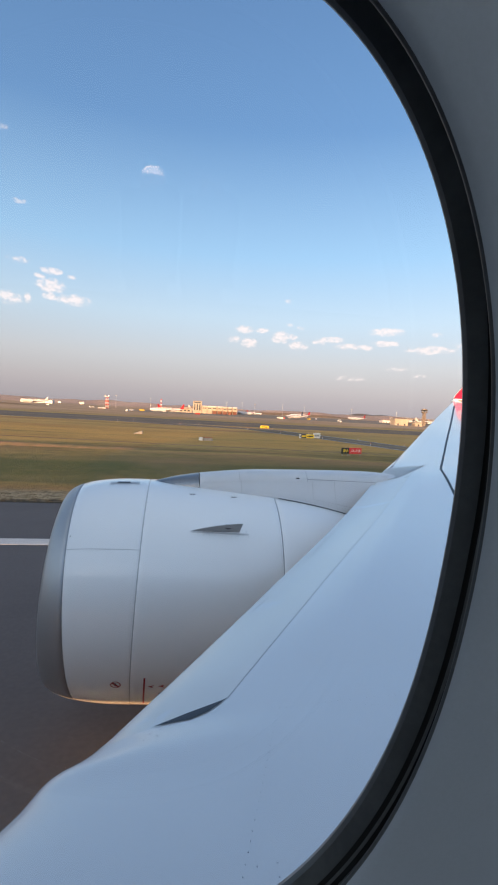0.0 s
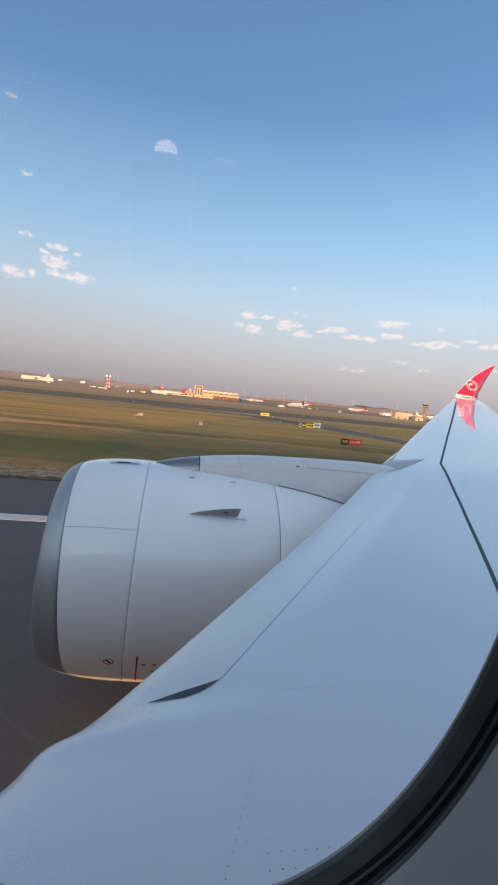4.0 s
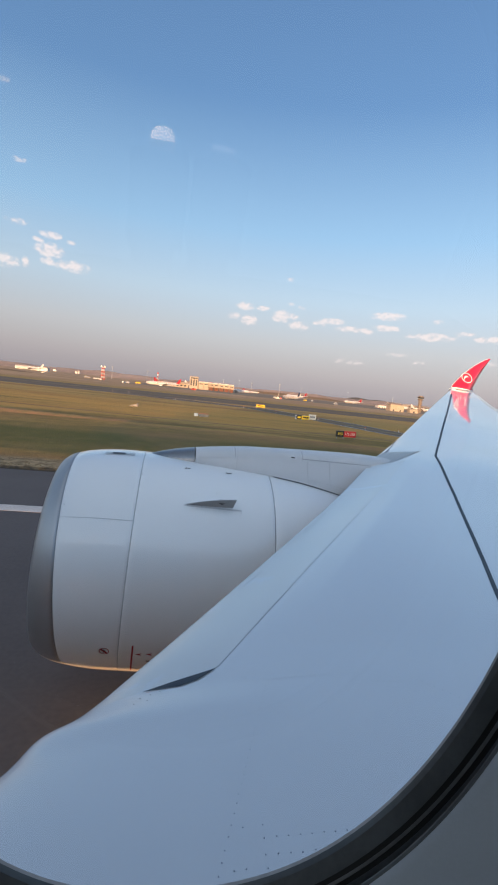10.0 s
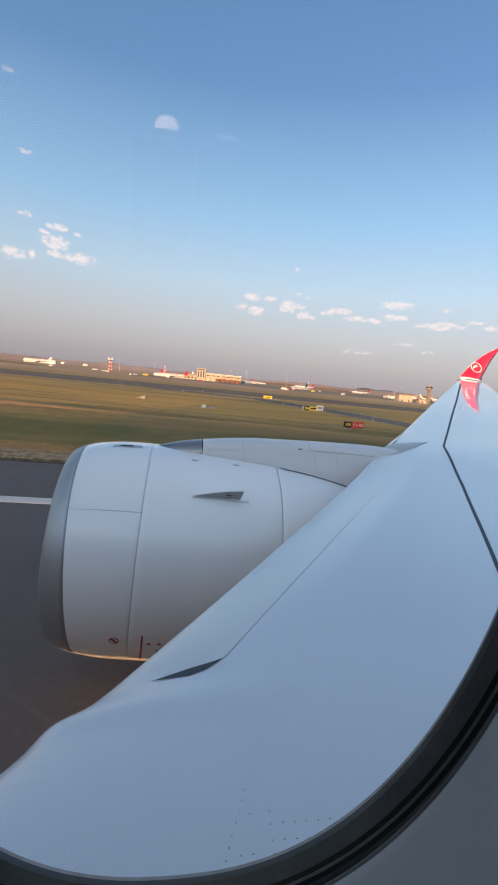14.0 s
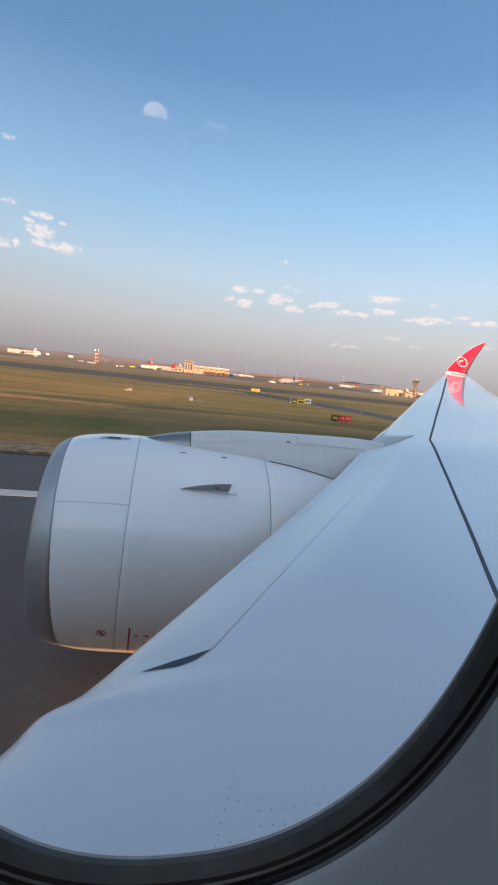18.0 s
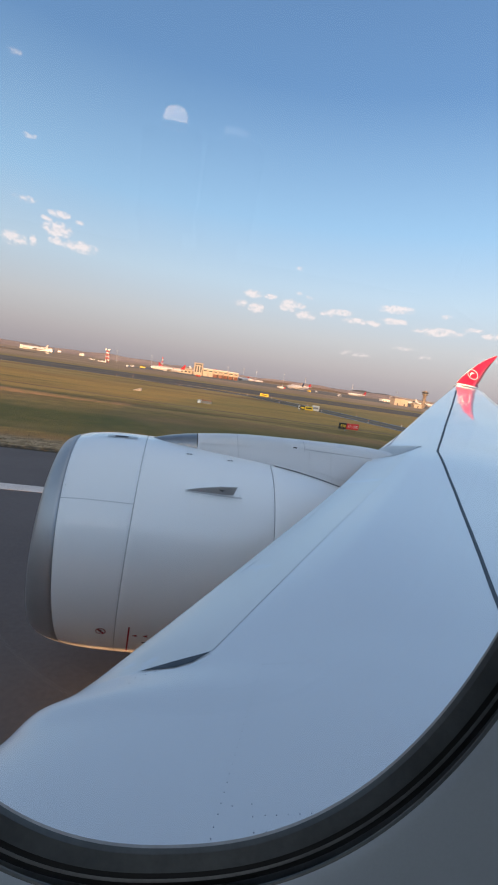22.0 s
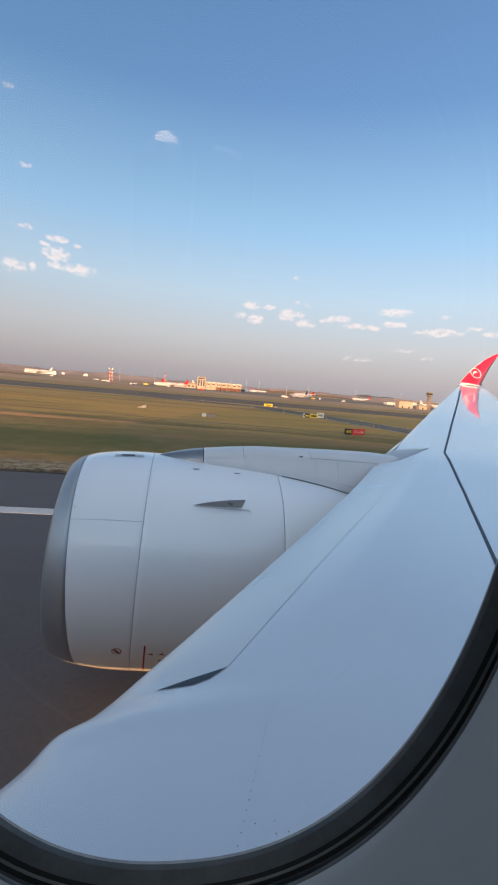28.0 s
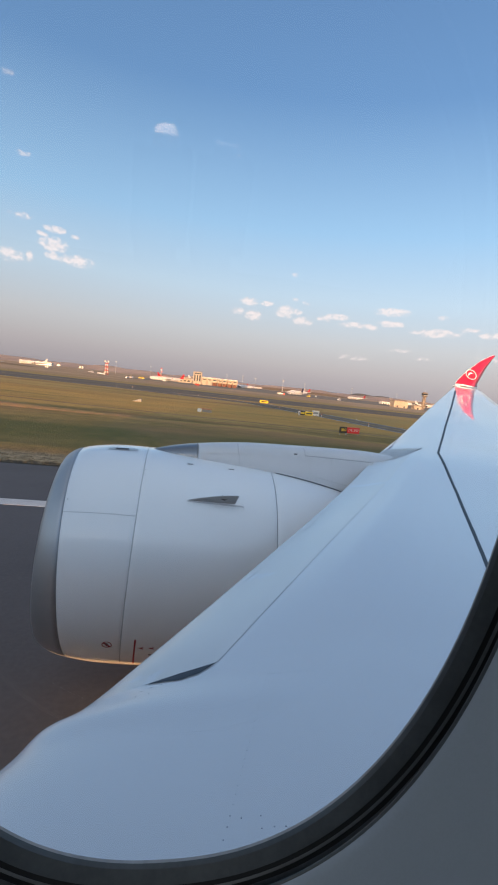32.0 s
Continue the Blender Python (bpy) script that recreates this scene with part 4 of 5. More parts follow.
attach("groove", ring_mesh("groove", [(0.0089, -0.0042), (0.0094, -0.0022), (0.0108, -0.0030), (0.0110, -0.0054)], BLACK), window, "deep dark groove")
attach("bead", ring_mesh("bead", [(0.0110, -0.0054), (0.0115, -0.0060), (0.0120, -0.0064)], RUBBER_GREY), window, "thin grey bead")
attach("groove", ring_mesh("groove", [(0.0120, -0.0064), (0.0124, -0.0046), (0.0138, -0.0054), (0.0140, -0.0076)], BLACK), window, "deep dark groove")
attach("bead", ring_mesh("bead", [(0.0140, -0.0076), (0.0155, -0.0090), (0.0180, -0.0105), (0.0210, -0.0120)], RUBBER_GREY), window, "broad dark bead")


def pane(name, w, tilt, e):
    c = win(WIN_C[0], WIN_C[1], w)
    m = Matrix.Translation(c) @ Matrix.Rotation(radians(tilt - TILT), 4, "X") @ Matrix.Translation(-c)
    pts = [m @ p for p in oval(e, w)]
    ob = attach(name, mesh_of(name, pts, [tuple(range(len(pts)))], PANE, False), window, "clear pane")
    ob.visible_shadow = False


pane("inner_pane", 0.03, 12.65, 0.15)


def lining():
    """The side wall: the reveal round the window and the flat panel beyond."""
    attach("trim_bead", ring_mesh("trim_bead", [(0.021, -0.0120), (0.012, -0.0138), (0.0058, -0.0150), (0.0040, -0.0160), (0.0041, -0.0168), (0.0048, -0.0175)], RUBBER, brow=BROW), window, "dark outer trim bead")
    rings = [oval(e, w, brow=BROW) for e, w in ((0.0047, -0.0175), (0.0062, -0.0190), (0.0085, -0.0201), (0.0125, -0.0212), (0.025, -0.0232), (0.045, -0.0246), (0.07, -0.0262), (0.11, -0.028), (0.2, -0.029))]
    far = []
    for p in oval(0.2, -0.03, brow=BROW):
        d = p - win(WIN_C[0], WIN_C[1], -0.03)
        u, v = d.x, d.z / CT
        k = max(abs(u) / 3.2, abs(v) / 1.05)
        q = win(WIN_C[0] + u / k, WIN_C[1] + 0.1 + v / k, -0.03)
        q.y = min(q.y, hull_y(q.z) - 0.03)
        far.append(q)
    v, f = loft(rings + [far], True)
    tagged(attach("wall_starboard", mesh_of("wall_starboard", v, f, LINING), None), "smooth grey plastic cabin side wall", "wall", "", "structure")


lining()


def port_wall():
    """The far side wall with its row of windows."""
    y = -5.36
    verts, faces = [], []
    def quad(pts):
        b = len(verts)
        verts.extend(pts)
        faces.append(tuple(range(b, b + 4)))
    pitch, first, count = 0.635, -0.33, 2
    for k in range(count):
        cx = first + pitch * k
        n = 64
        hole = [(cx + 0.135 * math.copysign(abs(math.cos(t)) ** 0.75, math.cos(t)), 6.0 + 0.19 * math.copysign(abs(math.sin(t)) ** 0.75, math.sin(t))) for t in (2 * math.pi * i / n for i in range(n))]
        edge = []
        for i in range(n):
            t = 2 * math.pi * i / n
            c, s = math.cos(t), math.sin(t)
            q = max(abs(c) / (pitch / 2), abs(s) / 0.45)
            edge.append((cx + c / q, 6.0 + s / q))
        b = len(verts)
        for ring, yy in ((hole, y - 0.16), (hole, y), (edge, y)):
            verts.extend([(px, yy, pz) for px, pz in ring])
        for r in range(2):
            for i in range(n):
                j = (i + 1) % n
                faces.append((b + r * n + i, b + r * n + j, b + (r + 1) * n + j, b + (r + 1) * n + i))
    x0, x1 = first - pitch / 2, first + pitch * (count - 0.5)
    for k in range(count + 1):
        b = x0 + pitch * k
        for z in (5.55, 6.45):
            quad([(b - 0.07, y - 0.004, z - 0.07), (b + 0.07, y - 0.004, z - 0.07), (b + 0.07, y - 0.004, z + 0.07), (b - 0.07, y - 0.004, z + 0.07)])
    for a, c, z0, z1 in ((-3.2, x0, 4.85, 6.5), (x1, 3.2, 4.85, 6.5), (x0, x1, 4.85, 5.55), (x0, x1, 6.45, 6.5)):
        quad([(a, y, z0), (c, y, z0), (c, y, z1), (a, y, z1)])
    top = hull_y(7.06, -1, 0.03)
    quad([(-3.2, y, 6.5), (3.2, y, 6.5), (3.2, top, 7.06), (-3.2, top, 7.06)])
    tagged(attach("wall_port", mesh_of("wall_port", verts, faces, LINING, False), None), "grey cabin side wall with a row of windows", "wall", "", "structure")


port_wall()


def reflection_mask():
    """An added panel and tinted sheet that trim and dim the second window's reflection."""
    m = bpy.data.materials.new("dimming_sheet")
    m.use_nodes = True
    m.node_tree.nodes.clear()
    n = Nodes(m.node_tree)
    clear = n.add("ShaderNodeBsdfTransparent")
    clear.inputs[0].default_value = (0.72, 0.76, 0.82, 1)
    n.link(clear.outputs[0], n.add("ShaderNodeOutputMaterial").inputs[0])
    root = thing("reflection_mask", "grey panel added across the aisle to trim a reflected window", "blind")
    part("blind", box_bm(0.14, 0.47, -5.42, -5.40, 6.125, 6.26), LINING, root)
    part("mask_edge", box_bm(0.14, 0.47, -5.425, -5.395, 6.115, 6.125), LINING, root)
    part("film", box_bm(0.14, 0.47, -5.413, -5.408, 5.74, 6.115), m, root, "tinted sheet added to dim the reflected window")


reflection_mask()
for nm, bx, mt, lb in (("floor", (-3.2, 3.2, -5.5, 0.24, 4.75, 4.85), CARPET, "dark blue cabin carpet"),
                       ("cove_panel", (-3.2, 3.2, -1.7, -1.4, 6.93, 6.96), LINING, "unseen panel above the added light strip"),
                       ("ceiling", (-3.2, 3.2, -5.05, -0.25, 7.0, 7.05), LINING, "plain cabin ceiling")):
    tagged(part(nm, box_bm(*bx), mt, None), lb, nm.split("_")[0], "", "structure")


def partition(name, x):
    """A cross wall that follows the round hull."""
    zs = np.linspace(4.75, 7.06, 14)
    edge = [(hull_y(z, 1, 0.03), z) for z in zs] + [(hull_y(z, -1, 0.03), z) for z in reversed(zs)]
    v, f = loft([[(x + dx, y, z) for y, z in edge] for dx in (0, 0.08)], True, True)
    tagged(attach(name, mesh_of(name, v, f, LINING, False), None), "plain grey cabin partition", "wall", "", "structure")


partition("wall_fore", -3.28)
partition("wall_aft", 3.2)


def cabin_fill():
    """A long unseen glowing strip, added to brighten the cabin side wall."""
    m = bpy.data.materials.new("fill_glow")
    m.use_nodes = True
    m.node_tree.nodes.clear()
    n = Nodes(m.node_tree)
    e = n.add("ShaderNodeEmission", Strength=COVE)
    e.inputs[0].default_value = (0.92, 0.96, 1.0, 1)
    n.link(e.outputs[0], n.add("ShaderNodeOutputMaterial").inputs[0])
    ob = part("fill_strip", box_bm(-3.0, 3.0, -1.66, -1.44, 6.900, 6.925), m, None)
    tagged(ob, "unseen white light strip added below the ceiling to brighten the wall", "light", "", "structure")


COVE = 2.3
cabin_fill()


def seat(x, y, top):
    root = thing("passenger_seat", "dark fabric passenger seat with a headrest", "seat", group="seats across the aisle", at=(x, y, 4.85))
    h = top - 4.85
    part("cushion", box_bm(-0.05, 0.45, -0.22, 0.22, 0.35, 0.50, 0.04), FABRIC, root)
    part("backrest", box_bm(0.38, 0.50, -0.22, 0.22, 0.45, h - 0.22, 0.04), FABRIC, root)
    part("headrest", box_bm(0.36, 0.50, -0.15, 0.15, h - 0.24, h, 0.05), FABRIC, root)
    part("shell_side", box_bm(-0.02, 0.52, 0.24, 0.29, 0.30, h - 0.05, 0.02), FABRIC, root)
    part("base", box_bm(0.0, 0.42, -0.18, 0.18, 0.0, 0.35, 0.02), STEEL_DARK, root)


STEEL_DARK = material("seat_steel", (0.08, 0.08, 0.09), 0.5, metal=0.5, vary=0.05)
seat(-0.55, -4.95, 6.03)
seat(0.03, -4.95, 6.03)

# ---- the airport across the grass ----
random.seed(4)
CREAM = material("cream_cladding", (0.37, 0.315, 0.25), 0.7, vary=0.06, scale=0.2, fine=2)
CONCRETE = material("weathered_concrete", (0.25, 0.235, 0.215), 0.85, vary=0.1, scale=0.3, fine=3)
ROOF = material("grey_roofing", (0.22, 0.22, 0.23), 0.7, vary=0.08, scale=0.2, fine=2)
GLASS_DARK = material("dark_glazing", (0.03, 0.04, 0.05), 0.12, vary=0.1, coat=0.5)
STEEL = material("galvanised_steel", (0.35, 0.36, 0.37), 0.5, metal=0.4, vary=0.08)
SAFETY_RED = material("safety_red", (0.48, 0.05, 0.03), 0.5, vary=0.06)
SAFETY_WHITE = material("safety_white", (0.60, 0.58, 0.55), 0.5, vary=0.04)
ORANGE = material("safety_orange", (0.70, 0.16, 0.03), 0.5, vary=0.06)
YELLOW = material("sign_yellow", (0.80, 0.56, 0.03), 0.4, vary=0.04)
SIGN_BLACK = material("sign_black", (0.015, 0.015, 0.015), 0.4, vary=0.05)
SIGN_RED = material("sign_red", (0.55, 0.02, 0.02), 0.4, vary=0.05)
JET_WHITE = material("jet_white", (0.50, 0.50, 0.51), 0.6, vary=0.03, spec=0.2)
TAIL_RED = material("tail_red", (0.30, 0.018, 0.03), 0.65, vary=0.04, spec=0.15)
JET_NAVY = material("jet_navy", (0.02, 0.03, 0.07), 0.35, coat=0.4, vary=0.05)
HILL = material("dry_hillside", (0.54, 0.37, 0.28), 0.95, vary=0.12, scale=0.004, fine=0.03, spec=0.1)
SCRUB = material("dark_scrub", (0.20, 0.175, 0.15), 0.95, vary=0.2, scale=0.01, fine=0.2, spec=0.1)
BRICK_RED = material("rust_red_cladding", (0.16, 0.065, 0.045), 0.8, vary=0.12, scale=0.3, fine=3)
TOWER_BROWN = material("tower_brown_grey", (0.20, 0.165, 0.135), 0.8, vary=0.1, scale=0.4, fine=3)
RUSSET = material("russet_earth", (0.36, 0.20, 0.105), 0.95, vary=0.22, scale=0.35, fine=3.0, bump=0.6, second=(0.22, 0.165, 0.07), spec=0.1)
SOIL = material("bare_soil", (0.33, 0.21, 0.12), 0.95, vary=0.15, scale=0.1, fine=1.0, bump=0.5, spec=0.1)


def ribbon(name, pts, width, z, mat, label, category, kind="structure"):
    """A paved or worn strip along points on the ground."""
    rows = []
    for i, p in enumerate(pts):
        a, b = Vector(pts[max(i - 1, 0)]), Vector(pts[min(i + 1, len(pts) - 1)])
        d = (b - a).normalized()
        n = Vector((-d.y, d.x))
        w = width[i] if isinstance(width, (list, tuple)) else width
        q0, q1 = Vector(p) + n * w / 2, Vector(p) - n * w / 2
        rows.append([(q0.x, q0.y, z), (q1.x, q1.y, z)])
    v, f = loft(rows, False)
    return tagged(attach(name, mesh_of(name, v, f, mat, False), None), label, category, "", kind)


ribbon("exit_taxiway", [(-80, 196), (-20, 190), (30, 165), (44, 120), (52, 80), (75, 50), (120, 30), (190, 25)], (20, 18, 16, 13, 11, 12, 16, 18), 0.012, TAXI, "curved grey asphalt exit taxiway through the grass", "taxiway")
ribbon("taxi_line", [(-80, 197), (-20, 191), (30, 166), (44, 120), (52, 80), (75, 50), (120, 30), (190, 25)], 0.35, 0.018, LINE_YELLOW, "yellow taxi guide line on the asphalt", "marking")
ribbon("service_road", [(-900, 305), (-300, 300), (200, 306), (900, 300)], 7, 0.015, SOIL, "pale unpaved service road", "road")
ribbon("farm_track", [(-140, 92), (-40, 84), (0, 78), (60, 74)], 1.4, 0.012, SOIL, "pale worn track in the grass", "path")
EXIT_PATH = [(-80, 196), (-20, 190), (30, 165), (44, 120), (52, 80), (75, 50), (120, 30), (190, 25)]


def side_path(pts, widths, side):
    """Points along one edge of a strip, half its width less a margin from its middle."""
    out = []
    for i, p in enumerate(pts):
        d = (Vector(pts[min(i + 1, len(pts) - 1)]) - Vector(pts[max(i - 1, 0)])).normalized()
        out.append(tuple(Vector(p) + Vector((-d.y, d.x)) * side * (widths[i] / 2 - 0.8)))
    return out


for side in (-1, 1):
    edge = side_path(EXIT_PATH, (20, 18, 16, 13, 11, 12, 16, 18), side)
    ribbon("edge_line", edge, 0.45, 0.018, LINE, "white painted taxiway edge line on the asphalt", "marking")
    for i in range(1, len(edge) - 2):
        for t in (0.0, 0.5):
            q = Vector(edge[i]).lerp(Vector(edge[i + 1]), t)
            root = thing("taxi_light", "small orange and white taxiway edge marker", "light", group="taxiway edge markers", at=(q.x, q.y, 0.012))
            part("post", tube_bm([(0, 0, 0), (0, 0, 0.5)], 0.06, 8), SAFETY_WHITE, root)
            part("head", tube_bm([(0, 0, 0.5), (0, 0, 0.72)], [0.10, 0.07], 8), ORANGE, root)

strip("apron", -60, 1700, 560, 1500, 0.014, APRON, "pale concrete aircraft apron", "apron")


def hill(name, x0, x1, y, depth, height, seed, mat, label):
    """A long low rise with an uneven crest."""
    n, m = 70, 7
    rows = []
    for i in range(n + 1):
        x = x0 + (x1 - x0) * i / n
        e = math.sin(math.pi * i / n) ** 0.6
        h = height * e * (0.55 + 0.6 * noise.noise((x * 0.0016, seed, 0)) + 0.2 * noise.noise((x * 0.007, seed, 3)) + 0.3)
        rows.append([(x, y + depth * (j / m - 0.5), max(-1.0, h * math.sin(math.pi * j / m) ** 1.2 - 0.5)) for j in range(m + 1)])
    v, f = loft(rows, False)
    return tagged(attach(name, mesh_of(name, v, f, mat), None), label, "hill", "", "structure")


hill("hill", -2600, 900, 3600, 900, 44, 1.0, HILL, "long low brown hillside on the horizon")
hill("hill", 100, 3400, 4000, 800, 48, 5.0, HILL, "long low brown hillside on the horizon")
hill("hill", -200, 1500, 3000, 500, 32, 9.0, HILL, "low dry rise behind the apron")
hill("hill", -1700, -100, 4300, 500, 42, 13.0, SCRUB, "dark wooded ridge on the horizon")
hill("hill", 900, 2600, 4400, 500, 62, 17.0, SCRUB, "dark wooded ridge on the horizon")
hill("hill", 300, 900, 2300, 200, 16, 21.0, SOIL, "bare soil bank behind the apron")
hill("earth_bank", -75, 12, 67, 8, 0.95, 31.0, RUSSET, "low russet bank of bare earth in the grass")
hill("earth_bank", 40, 130, 96, 9, 0.7, 37.0, RUSSET, "low russet bank of bare earth in the grass")
hill("hill", -600, -170, 620, 60, 5, 23.0, SOIL, "bare soil heap beside the taxiway")


def jet(name, label, at, heading, length, body, tail, group=""):
    """A parked jet: tapering body, swept wings, engines, fin and tailplane."""
    root = thing(name, label, "airplane", group=group, at=at)
    root.rotation_euler = (0, 0, radians(heading))
    r, L = length * 0.052, length
    zc = r * 1.75
    rings = []
    for i in range(25):
        t = i / 24
        s = math.sqrt(max(0.0, 1 - ((0.14 - t) / 0.14) ** 2)) if t < 0.14 else (1 if t < 0.62 else max(0.06, 1 - ((t - 0.62) / 0.38) ** 1.7))
        up = 0 if t < 0.62 else r * 0.75 * ((t - 0.62) / 0.38) ** 1.5
        rings.append([(L * (t - 0.5), r * max(s, 0.05) * math.cos(a), zc + up + r * max(s, 0.05) * math.sin(a)) for a in (2 * math.pi * k / 20 for k in range(20))])
    v, f = loft(rings, True, True)
    attach("body", mesh_of("body", v, f, body), root)
    for sgn in (-1, 1):
        def slab(pts, th):
            up = [(x, sgn * y, z + th / 2) for x, y, z in pts]
            dn = [(x, sgn * y, z - th / 2) for x, y, z in pts]
            n = len(pts)
            return up + dn, [tuple(range(n)), tuple(range(2 * n - 1, n - 1, -1))] + [(i, (i + 1) % n, n + (i + 1) % n, n + i) for i in range(n)]
        v, f = slab([(-0.10 * L, r * 0.6, zc - r * 0.5), (0.12 * L, 0.45 * L, zc + 0.02 * L), (0.155 * L, 0.45 * L, zc + 0.02 * L), (0.10 * L, 0.16 * L, zc - r * 0.2), (0.10 * L, r * 0.6, zc - r * 0.5)], r * 0.22)
        attach("wing", mesh_of("wing", v, f, body, False), root)
        v, f = slab([(0.145 * L, 0.447 * L, zc + 0.02 * L), (0.17 * L, 0.455 * L, zc + 0.055 * L), (0.18 * L, 0.455 * L, zc + 0.055 * L), (0.165 * L, 0.447 * L, zc + 0.02 * L)], r * 0.1)
        attach("winglet", mesh_of("winglet", v, f, tail, False), root)
        v, f = slab([(0.41 * L, r * 0.3, zc + r * 0.5), (0.48 * L, 0.17 * L, zc + r * 0.8), (0.51 * L, 0.17 * L, zc + r * 0.8), (0.49 * L, r * 0.3, zc + r * 0.5)], r * 0.15)
        attach("tailplane", mesh_of("tailplane", v, f, body, False), root)
        ring = [[(-0.105 * L + 0.10 * L * t, sgn * 0.15 * L + q * math.cos(a), zc - r * 0.85 + q * math.sin(a)) for a in (2 * math.pi * k / 14 for k in range(14))] for t, q in ((0, r * 0.42), (0.12, r * 0.52), (0.6, r * 0.5), (1, r * 0.33))]
        v, f = loft(ring, True, True)
        attach("engine", mesh_of("engine", v, f, body), root)
        bm = bmesh.new()
        bmesh.ops.create_cone(bm, cap_ends=True, segments=12, radius1=r * 0.32, radius2=r * 0.32, depth=r * 0.5, matrix=Matrix.Translation((0.06 * L, sgn * 0.08 * L, r * 0.32)) @ Matrix.Rotation(radians(90), 4, "X"))
        tube_bm([(0.06 * L, sgn * 0.08 * L, r * 0.3), (0.06 * L, sgn * 0.07 * L, zc - r * 0.4)], r * 0.1, 6, bm)
        part("main_gear", bm, RUBBER, root)
    fin = [(0.37 * L, zc + r * 0.8), (0.475 * L, zc + r * 3.6), (0.515 * L, zc + r * 3.6), (0.49 * L, zc + r * 0.7)]
    v = [(x, s * r * 0.07, z) for s in (-1, 1) for x, z in fin]
    attach("fin", mesh_of("fin", v, [(0, 1, 2, 3), (7, 6, 5, 4)] + [(i, (i + 1) % 4, 4 + (i + 1) % 4, 4 + i) for i in range(4)], tail, False), root)
    bm = tube_bm([(-0.36 * L, 0, r * 0.2), (-0.36 * L, 0, zc)], r * 0.12, 6)
    part("nose_gear", bm, RUBBER, root)
    for sgn in (-1, 1):
        for k in range(16):
            x = -0.32 * L + 0.038 * L * k
            bm = box_bm(x, x + r * 0.16, sgn * r * 0.985 - 0.03, sgn * r * 0.985 + 0.03, zc + r * 0.2, zc + r * 0.42)
            part("cabin_window", bm, GLASS_DARK, root)
    return root


jet("airliner_parked", "white narrow-body jet with a red tail on the taxiway", (-12, 560, 0), 0, 40, JET_WHITE, TAIL_RED)
jet("airliner_parked", "dark-tailed jet seen from behind on the taxiway", (158, 615, 0), -72, 40, JET_WHITE, JET_NAVY)
stand = "jets on the far apron"
for x, y, h, L, tail in ((-330, 1150, 8, 60, JET_WHITE), (-12, 850, 172, 46, TAIL_RED), (120, 880, 176, 48, TAIL_RED), (60, 1250, 170, 62, JET_WHITE), (130, 1240, 175, 66, TAIL_RED), (215, 1290, 178, 44, TAIL_RED), (330, 1230, 6, 58, TAIL_RED),
                         (520, 1300, 12, 60, TAIL_RED), (650, 1280, 150, 64, JET_NAVY), (720, 1260, 160, 64, JET_WHITE), (860, 1310, 10, 60, TAIL_RED)):
    jet("airliner_parked", "white jet parked on the far apron", (x, y, 0), h, L, JET_WHITE, tail, stand)


def block(root, name, x0, x1, y0, y1, z0, z1, mat, label="", bevel=0.0):
    return part(name, box_bm(x0, x1, y0, y1, z0, z1, bevel), mat, root, label)


def cargo_terminal():
    root = thing("cargo_terminal", "long cream airport building with a square tower", "building", at=(30, 780, 0))
    block(root, "tower", -4, 10, 0, 14, 0, 19.5, CREAM, "square cream tower")
    block(root, "tower_roof", -5, 11, -1, 15, 19.5, 20.3, ROOF)
    for i in range(3):
        block(root, "window", -2.4 + 4.2 * i, -0.2 + 4.2 * i, -0.15, 0.2, 5, 15, GLASS_DARK)
    block(root, "window", -2.5, 8.5, -0.15, 0.2, 16.4, 18.4, GLASS_DARK)
    for i in range(7):
        x = 11 + 8.6 * i
        block(root, "wing_bay", x, x + 8.0, 2, 26, 0 if i < 2 else 5.2, 12.4, CREAM, "cream clad bay")
        block(root, "parapet", x, x + 8.0, 1.7, 2.0, 12.0, 12.9, SAFETY_WHITE)
        if i >= 2:
            block(root, "dock_opening", x + 0.6, x + 7.4, 4, 24, 0, 5.2, BRICK_RED, "rust-red loading dock")
            block(root, "column", x, x + 0.7, 2, 3, 0, 5.2, CONCRETE)
        block(root, "window", x + 1.2, x + 6.8, 1.85, 2.2, 8.4, 9.8, GLASS_DARK)
    block(root, "annex", -58, -6, 4, 20, 0, 6.2, CREAM, "low cream annex")
    for i in range(8):
        block(root, "window", -56 + 6.2 * i, -52.5 + 6.2 * i, 3.85, 4.2, 2.0, 4.4, GLASS_DARK)
    block(root, "annex", -22, -6, 2, 18, 6.2, 9.0, CONCRETE, "grey upper annex")


cargo_terminal()


